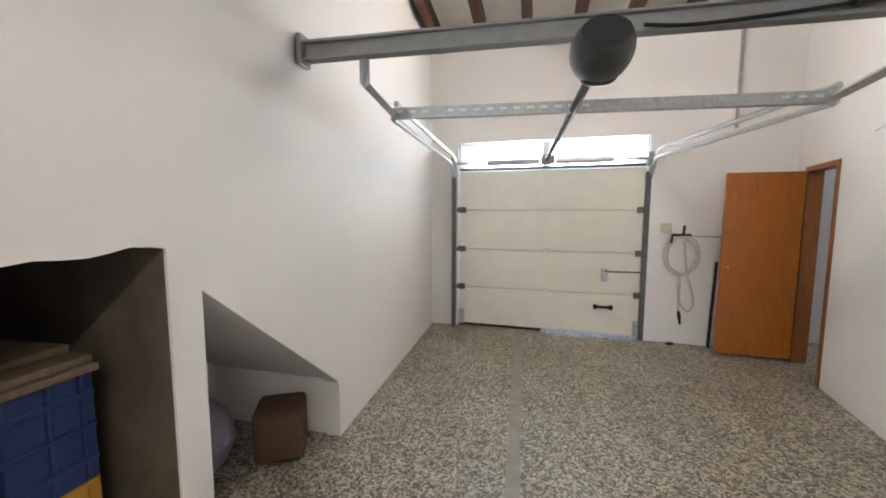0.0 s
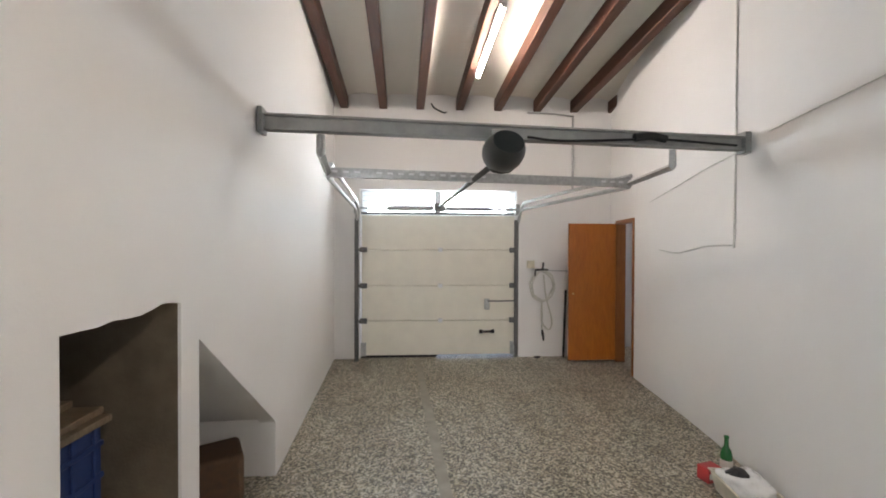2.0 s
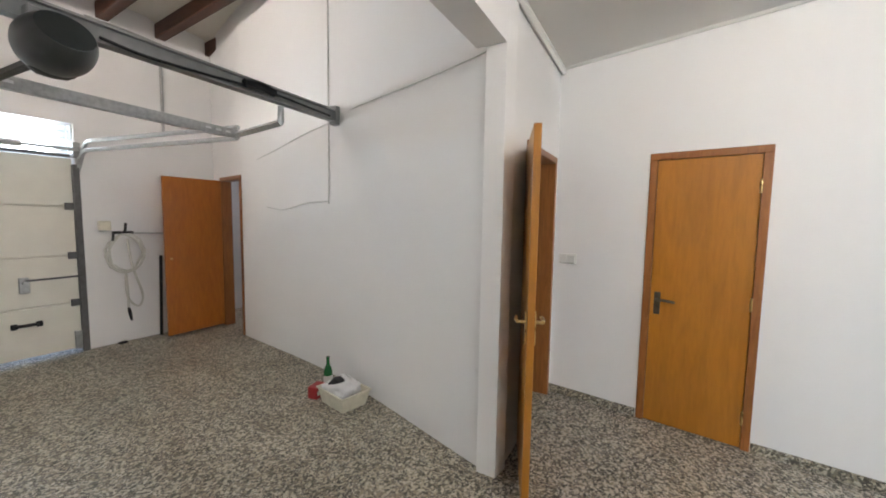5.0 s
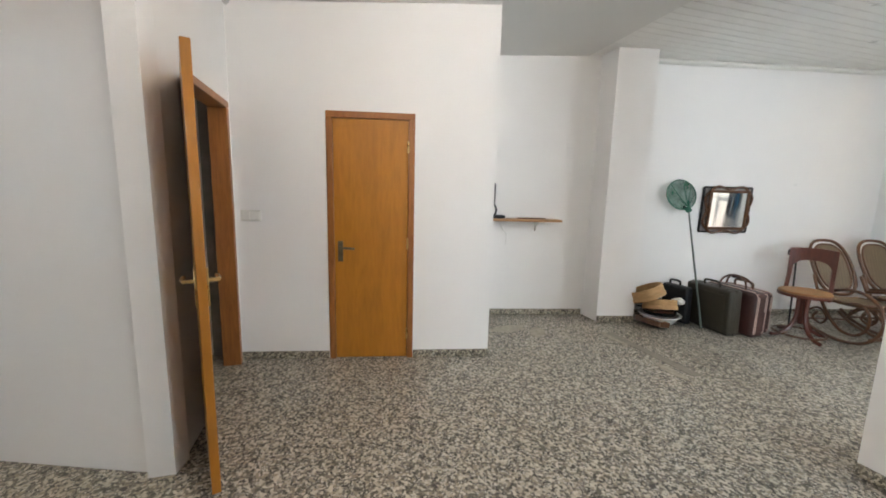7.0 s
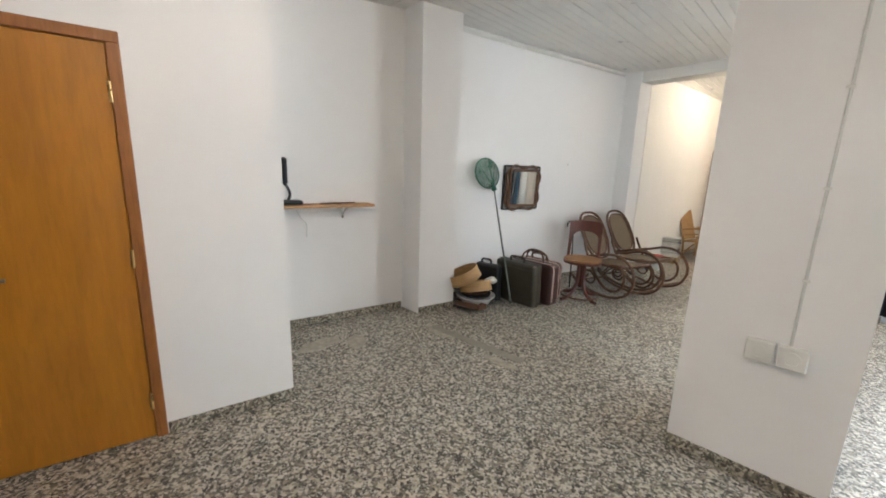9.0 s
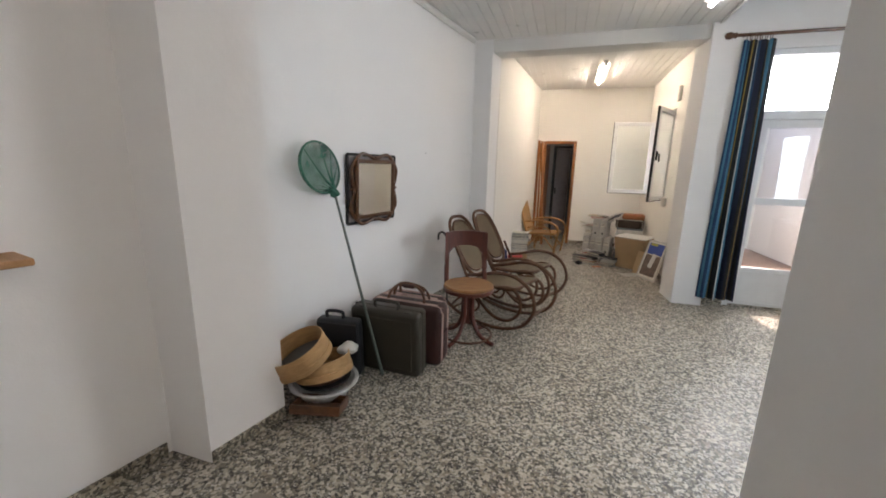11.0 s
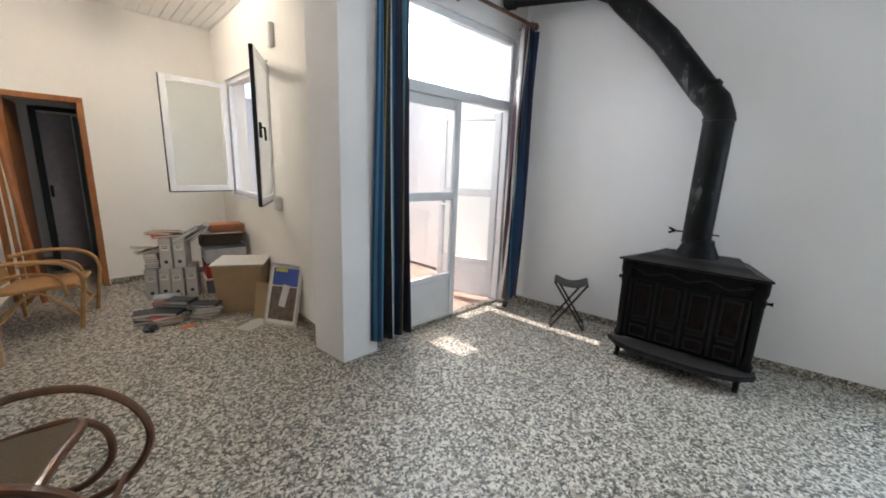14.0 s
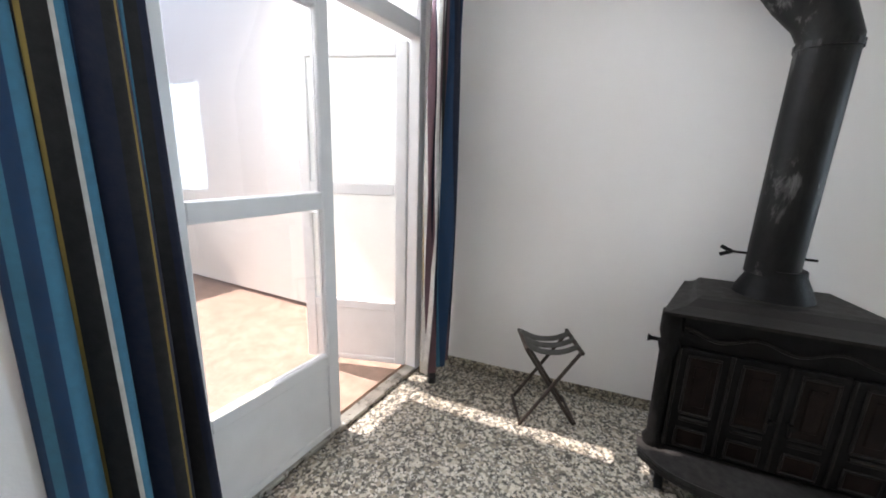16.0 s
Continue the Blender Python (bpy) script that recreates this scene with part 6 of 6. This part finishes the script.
for c, s in (((0, 0, 0.01), (0.34, 0.02, 0.02)), ((0, 0, 0.55), (0.34, 0.02, 0.02)), ((0.16, 0, 0.28), (0.02, 0.02, 0.52)), ((-0.16, 0, 0.28), (0.02, 0.02, 0.52))):
    part("frame", B(c, s, bev=0.003), M_FILE, t)
part("mount", B((0, -0.002, 0.28), (0.30, 0.006, 0.52)), M_PAPER, t)
part("sky_patch", B((0, -0.0065, 0.44), (0.26, 0.003, 0.16)), plain("print_blue", (0.03, 0.07, 0.30), 0.4), t)
part("yellow_patch", B((-0.05, -0.0075, 0.50), (0.12, 0.003, 0.03)), plain("print_yellow", (0.45, 0.40, 0.05), 0.4), t)
part("ground_patch", B((0, -0.0065, 0.20), (0.26, 0.003, 0.30)), plain("print_brown", (0.12, 0.08, 0.06), 0.4, vary=0.5, scale=20), t)
part("pale_patch", B((0.01, -0.0078, 0.27), (0.07, 0.003, 0.2), (0, 8, 0)), plain("print_white", (0.55, 0.53, 0.50), 0.4), t)
t = thing("cardboard_sheet", pose(0.33, -8.10, 0.0, 0, 0, -50) @ pose(0, 0, 0, 14, 0, 0), "bent strip of brown cardboard leaning on the box", "cardboard")
part("sheet", B((0, 0, 0.17), (0.12, 0.01, 0.34)), M_CARD, t)
t = thing("paper_sheet", pose(0.42, -7.98, 0.001, 0, 0, 24), "loose white sheet of card on the floor", "paper")
part("sheet", B((0, 0, 0.003), (0.26, 0.15, 0.006)), M_FILE, t)
random.seed(9)
for k, (x, y, n) in enumerate(((0.98, -8.50, 4), (0.84, -8.62, 6), (0.68, -8.46, 5), (1.10, -8.62, 3), (0.92, -8.80, 6))):
    z = 0.0
    for j in range(n):
        h = random.uniform(0.018, 0.035)
        book(pose(x + random.uniform(-0.02, 0.02), y + random.uniform(-0.02, 0.02), z, 0, 0, random.uniform(-25, 25) - 20), 0.22, 0.15, h, random.choice([0, 1, 2, 3, 6, 4, 2]), "book in a low heap on the floor", "books on the floor")
        z += h + 0.001
t = thing("orange_cloth", pose(0.86, -8.30, 0.0), "flat orange scrap lying on the floor", "scrap")
part("scrap", B((0, 0, 0.003), (0.13, 0.07, 0.005), (0, 0, 20), bev=0.002), plain("orange_paper", (0.5, 0.16, 0.06), 0.7), t)
t = thing("small_clutter", pose(1.12, -8.38, 0.0), "small dark odds and ends on the floor", "clutter")
part("lump", crumple(0.05, 4, 0.6, 3, 0.6), M_BLK, t).matrix_local = pose(0, 0, 0.025)


# ---- terrace door curtains ----
def curtain(name_label, x0, x1, b0, b1, seed, stripes, ztop=2.765, zbot=0.11, twist=0.0, folds=4.0):
    t = thing("curtain", pose(0, -6.83, 0), name_label, "curtain", "terrace door curtains")
    random.seed(seed)
    n, m = 96, 26
    order = [c for c, w in stripes for q in range(w)]
    bm = bmesh.new()
    grid = []
    for j in range(m + 1):
        v = j / m
        row = []
        for k in range(n + 1):
            u = k / n
            a = u * 2 * math.pi * folds + 0.35 * math.sin(11 * u + seed) + 0.6 * math.sin(3 * v + seed) + twist * v * 2
            amp = 0.052 * (0.5 + 0.5 * v) + 0.012 * math.sin(9 * u + 4 * v)
            x = (x0 + (x1 - x0) * u) * (1 - v) + (b0 + (b1 - b0) * u) * v + 0.02 * math.cos(a * 1.0) + twist * 0.05 * math.sin(math.pi * v) * math.sin(u * 7)
            y = amp * math.sin(a) + 0.012 * math.sin(2 * a + 5 * v)
            row.append(bm.verts.new((x, y, ztop + (zbot - ztop) * v + 0.006 * math.sin(a))))
        grid.append(row)
    for j in range(m):
        for k in range(n):
            f = bm.faces.new((grid[j][k], grid[j][k + 1], grid[j + 1][k + 1], grid[j + 1][k]))
            f.material_index = order[k % len(order)]
            f.smooth = True
    ob = part("cloth", bm, M_CURT, t, "heavy striped cloth in blue, navy, mustard and white")
    so2 = ob.modifiers.new("thick", "SOLIDIFY")
    so2.thickness = 0.004
    for k in range(6):
        x = x0 + (x1 - x0) * (k + 0.5) / 6
        part("ring", sweep(bmesh.new(), [(x, -0.02 + 0.026 * math.cos(a), 2.805 + 0.03 * math.sin(a)) for a in (2 * math.pi * q / 18 for q in range(18))], 0.004, 6, True), M_BENT, t)


LEFT_STRIPES = [(1, 3), (2, 3), (1, 4), (2, 9), (4, 2), (5, 10), (3, 2), (5, 5), (4, 1), (2, 7), (1, 12), (0, 8), (5, 4), (3, 1), (0, 9), (1, 6), (2, 4), (5, 4), (0, 3)]
RIGHT_STRIPES = [(4, 4), (6, 4), (5, 3), (3, 2), (4, 4), (6, 5), (0, 5), (4, 3), (5, 4), (6, 3), (1, 4), (2, 6), (1, 8), (0, 8), (5, 4), (4, 3), (6, 4), (0, 6), (1, 8), (2, 4), (4, 2), (0, 6)]
curtain("long striped curtain gathered beside the glazed door", -0.12, -0.37, -0.10, -0.42, 2, LEFT_STRIPES, folds=3.3)
curtain("long striped curtain gathered and twisted at the wall", -1.78, -1.99, -1.66, -1.97, 5, RIGHT_STRIPES, twist=1.0, folds=3.6)
t = thing("curtain_rod", pose(0, -6.85, 2.83), "dark turned wooden curtain rod on brackets", "curtain rod")
part("rod", rod((-0.02, 0, 0), (-1.98, 0, 0), 0.016, 12), M_BENT, t)
for x, s in ((0.0, 1), (-1.97, -1)):
    part("finial", lathe(bmesh.new(), [(0.018, -0.06), (0.03, -0.05), (0.022, -0.03), (0.036, 0.0), (0.03, 0.03), (0.0, 0.05)], 16, pose(x, 0, 0, 0, 90 * s, 0)), M_BENT, t, smooth=True)
for x in (-0.12, -1.0, -1.88):
    bm = rod((x, 0.0, -0.01), (x, -0.11, -0.03), 0.010)
    part("bracket", bm, M_BENT, t)
t = thing("door_weight", pose(-1.80, -6.84, 0), "small dark door stop on the threshold", "door stop")
part("block", B((0, 0, 0.02), (0.10, 0.05, 0.04), (0, 0, 30), bev=0.012, seg=2), M_BLK, t)


# ---- stove ----
def stove():
    t = thing("iron_stove", pose(-1.99, -5.20, 0, 0, 0, 5.5), "black cast-iron stove with panelled doors and a hearth shelf", "stove")
    # x points into the room, y along the wall
    w, zb, zt = 0.42, 0.135, 0.793
    bm = prism(bmesh.new(), [(0.235, -w), (0.235, w), (-0.20, w * 0.66), (-0.20, -w * 0.66)][::-1], zb, zt)
    part("body", bm, M_IRON, t)
    # roof-shaped top plate with concave flared edges
    rings = []
    bm = bmesh.new()
    for xf, yf, xb, yb, z in ((0.26, w, -0.22, w * 0.68, zt - 0.012), (0.31, w + 0.055, -0.25, w * 0.74, zt), (0.312, w + 0.057, -0.252, w * 0.75, zt + 0.014), (0.285, w + 0.02, -0.245, w * 0.70, zt + 0.017), (0.22, w - 0.045, -0.235, w * 0.655, zt + 0.027), (0.15, w - 0.09, -0.225, w * 0.62, zt + 0.046), (0.11, w - 0.115, -0.22, w * 0.61, zt + 0.05)):
        rings.append([bm.verts.new(q) for q in ((xf, -yf, z), (xf, yf, z), (xb, yb, z), (xb, -yb, z))])
    for A, C in zip(rings, rings[1:]):
        for q in range(4):
            bm.faces.new((A[q], A[(q + 1) % 4], C[(q + 1) % 4], C[q]))
    bm.faces.new(rings[0][::-1])
    bm.faces.new(rings[-1])
    part("top", bm, M_IRONM, t)
    hearth = [(0.22, -w - 0.06)]
    for k in range(13):
        u = -1 + 2 * k / 12
        hearth.append((0.42 + 0.06 * (1 - u * u) - 0.10 * abs(u) ** 6, u * (w + 0.06)))
    hearth.append((0.22, w + 0.06))
    part("hearth", prism(bmesh.new(), hearth[::-1], 0.105, 0.14), M_IRONW, t, "worn grey hearth shelf")
    part("hearth_lip", sweep(bmesh.new(), smooth_path([(x, y, 0.138) for x, y in hearth[1:-1]], 3), 0.011, 8), M_IRONM, t, smooth=True)
    for y in (-w, w):
        part("column", lathe(bmesh.new(), [(0.04, zb), (0.045, 0.17), (0.03, 0.20), (0.034, 0.6), (0.045, 0.64), (0.036, 0.66), (0.046, 0.70), (0.046, zt)], 16, pose(0.235, y, 0)), M_IRON, t, smooth=True)
    for k in range(4):
        y = (-1.5 + k) * 0.19
        d = part("door", B((0.245, y, 0.40), (0.022, 0.182, 0.48), bev=0.004), M_IRON, t)
        part("panel", B((0.257, y, 0.475), (0.004, 0.10, 0.26)), M_RUST, d, "heat-browned panel")
        part("panel", B((0.257, y, 0.22), (0.004, 0.10, 0.075)), M_RUST, d)
        for zc, hh in ((0.475, 0.27), (0.22, 0.085)):
            for c, s in (((0.26, y, zc + hh / 2), (0.012, 0.122, 0.013)), ((0.26, y, zc - hh / 2), (0.012, 0.122, 0.013)), ((0.26, y - 0.056, zc), (0.012, 0.012, hh - 0.012)), ((0.26, y + 0.056, zc), (0.012, 0.012, hh - 0.012))):
                part("moulding", B(c, s, bev=0.004), M_IRONM, d)
        part("inset", B((0.259, y, 0.475), (0.01, 0.058, 0.19), bev=0.004), M_RUST, d)
        part("slat", B((0.259, y, 0.31), (0.01, 0.11, 0.02), bev=0.004), M_IRONM, d)
    for k in range(5):
        part("door_bead", rod((0.258, (-2 + k) * 0.19, 0.165), (0.258, (-2 + k) * 0.19, 0.64), 0.008, 8), M_IRONM, t)
    for y in (-0.02, 0.02):
        part("knob", lathe(bmesh.new(), [(0.008, 0), (0.006, 0.015), (0.014, 0.022), (0.012, 0.034), (0, 0.036)], 12, pose(0.257, y * 1.6, 0.40, 0, 90, 0)), M_IRON, t)
    # scalloped valance
    val = [(-w + 0.02, 0.788), (-w + 0.02, 0.665)]
    for k in range(1, 24):
        u = k / 24
        val.append((-w + 0.02 + u * (2 * w - 0.04), 0.68 + 0.022 * math.cos(u * 2 * math.pi * 3) ))
    val += [(w - 0.02, 0.665), (w - 0.02, 0.788)]
    bm = bmesh.new()
    slab(bm, val, -0.262, -0.235)
    bmesh.ops.rotate(bm, cent=(0, 0, 0), matrix=Matrix.Rotation(radians(90), 3, "Z"), verts=bm.verts[:])
    part("valance", bm, M_IRON, t)
    part("garland", sweep(bmesh.new(), [(0.268, -w + 0.04 + (2 * w - 0.08) * k / 48, 0.715 + 0.018 * math.cos(k / 48 * 2 * math.pi * 3)) for k in range(49)], 0.009, 6), M_IRONM, t, smooth=True)
    for x, y in ((0.33, -w + 0.03), (0.33, w - 0.03), (-0.13, -0.24), (-0.13, 0.24)):
        part("foot", sweep(bmesh.new(), smooth_path([(x - 0.03, y, 0.115), (x + 0.01, y, 0.085), (x + 0.02, y, 0.045), (x + 0.045, y, 0.014)], 4), [0.03, 0.03, 0.028, 0.025, 0.022, 0.02, 0.018, 0.018, 0.018, 0.018, 0.018, 0.018, 0.018][:13], 8), M_IRON, t, smooth=True)
    for y, s in ((-w, -1), (w, 1)):
        part("side_knob", sweep(bmesh.new(), [(0.16, y, 0.62), (0.16, y + s * 0.06, 0.62), (0.16, y + s * 0.075, 0.62)], [0.008, 0.010, 0.018], 8), M_IRON, t)
    inv = t.matrix_world.inverted()
    P = lambda *p: inv @ Vector(p)
    part("collar", sweep(bmesh.new(), [P(-2.05, -5.215, 0.80), P(-2.05, -5.215, 0.86), P(-2.05, -5.215, 0.94), P(-2.05, -5.215, 0.97)], [0.165, 0.145, 0.108, 0.104], 24), M_IRON, t, smooth=True)
    pipe = [P(-2.05, -5.235, 0.94), P(-2.05, -5.230, 1.5), P(-2.05, -5.225, 1.90), P(-2.05, -5.265, 1.995), P(-2.05, -5.345, 2.08), P(-2.04, -5.67, 2.50), P(-2.02, -6.02, 2.86), P(-2.0, -6.10, 2.95), P(-1.95, -6.24, 3.01), P(-1.62, -6.96, 3.02)]
    part("stovepipe", sweep(bmesh.new(), pipe, 0.10, 24), M_PIPE, t, "dull black stovepipe", True)
    part("pipe_ring", sweep(bmesh.new(), [P(-2.05, -5.225, 1.86), P(-2.05, -5.225, 1.885)], 0.106, 24), M_PIPE, t)
    part("pipe_ring", sweep(bmesh.new(), [P(-2.05, -5.32, 2.07), P(-2.05, -5.34, 2.092)], 0.106, 24), M_PIPE, t)
    part("pipe_ring", sweep(bmesh.new(), [P(-1.66, -6.87, 3.02), P(-1.63, -6.94, 3.02)], 0.118, 24), M_PIPE, t)
    bm = sweep(bmesh.new(), [P(-2.05, -5.41, 1.02), P(-2.05, -5.09, 1.02)], 0.006, 6)
    for dz in (-0.02, 0.02):
        sweep(bm, [P(-2.05, -5.39, 1.02), P(-2.05, -5.435, 1.02 + dz)], 0.009, 6)
    part("damper", bm, M_IRON, t)


stove()
M_STOOL = plain("dark_stained_stool_wood", (0.032, 0.022, 0.016), 0.45, 0.0, 0.2, 20, 0.2)
M_STRAP = plain("grey_webbing", (0.13, 0.13, 0.125), 0.75, 0.0, 0.2, 30, 0.4)
t = thing("folding_stool", pose(-1.86, -6.14, 0, 0, 0, 118), "dark folding luggage stand with strap seat", "folding stool")
for sy in (-0.12, 0.12):
    part("leg", rod((-0.15, sy, 0), (0.14, sy, 0.44), 0.010, 8), M_STOOL, t)
    part("leg", rod((0.15, sy * 0.85, 0), (-0.14, sy * 0.85, 0.44), 0.010, 8), M_STOOL, t)
for x, yy in ((0.14, 0.14), (-0.14, 0.12)):
    part("top_bar", rod((x, -yy, 0.445), (x, yy, 0.445), 0.012, 8), M_STOOL, t)
for x in (0.15, -0.15):
    part("bottom_bar", rod((x, -0.12, 0.02), (x, 0.12, 0.02), 0.009, 8), M_STOOL, t)
for y in (-0.08, 0.0, 0.08):
    part("strap", sweep(bmesh.new(), smooth_path([(-0.14, y, 0.455), (-0.05, y, 0.42), (0.05, y, 0.42), (0.14, y, 0.455)], 4), 0.016, 6, flat=0.15), M_STRAP, t)
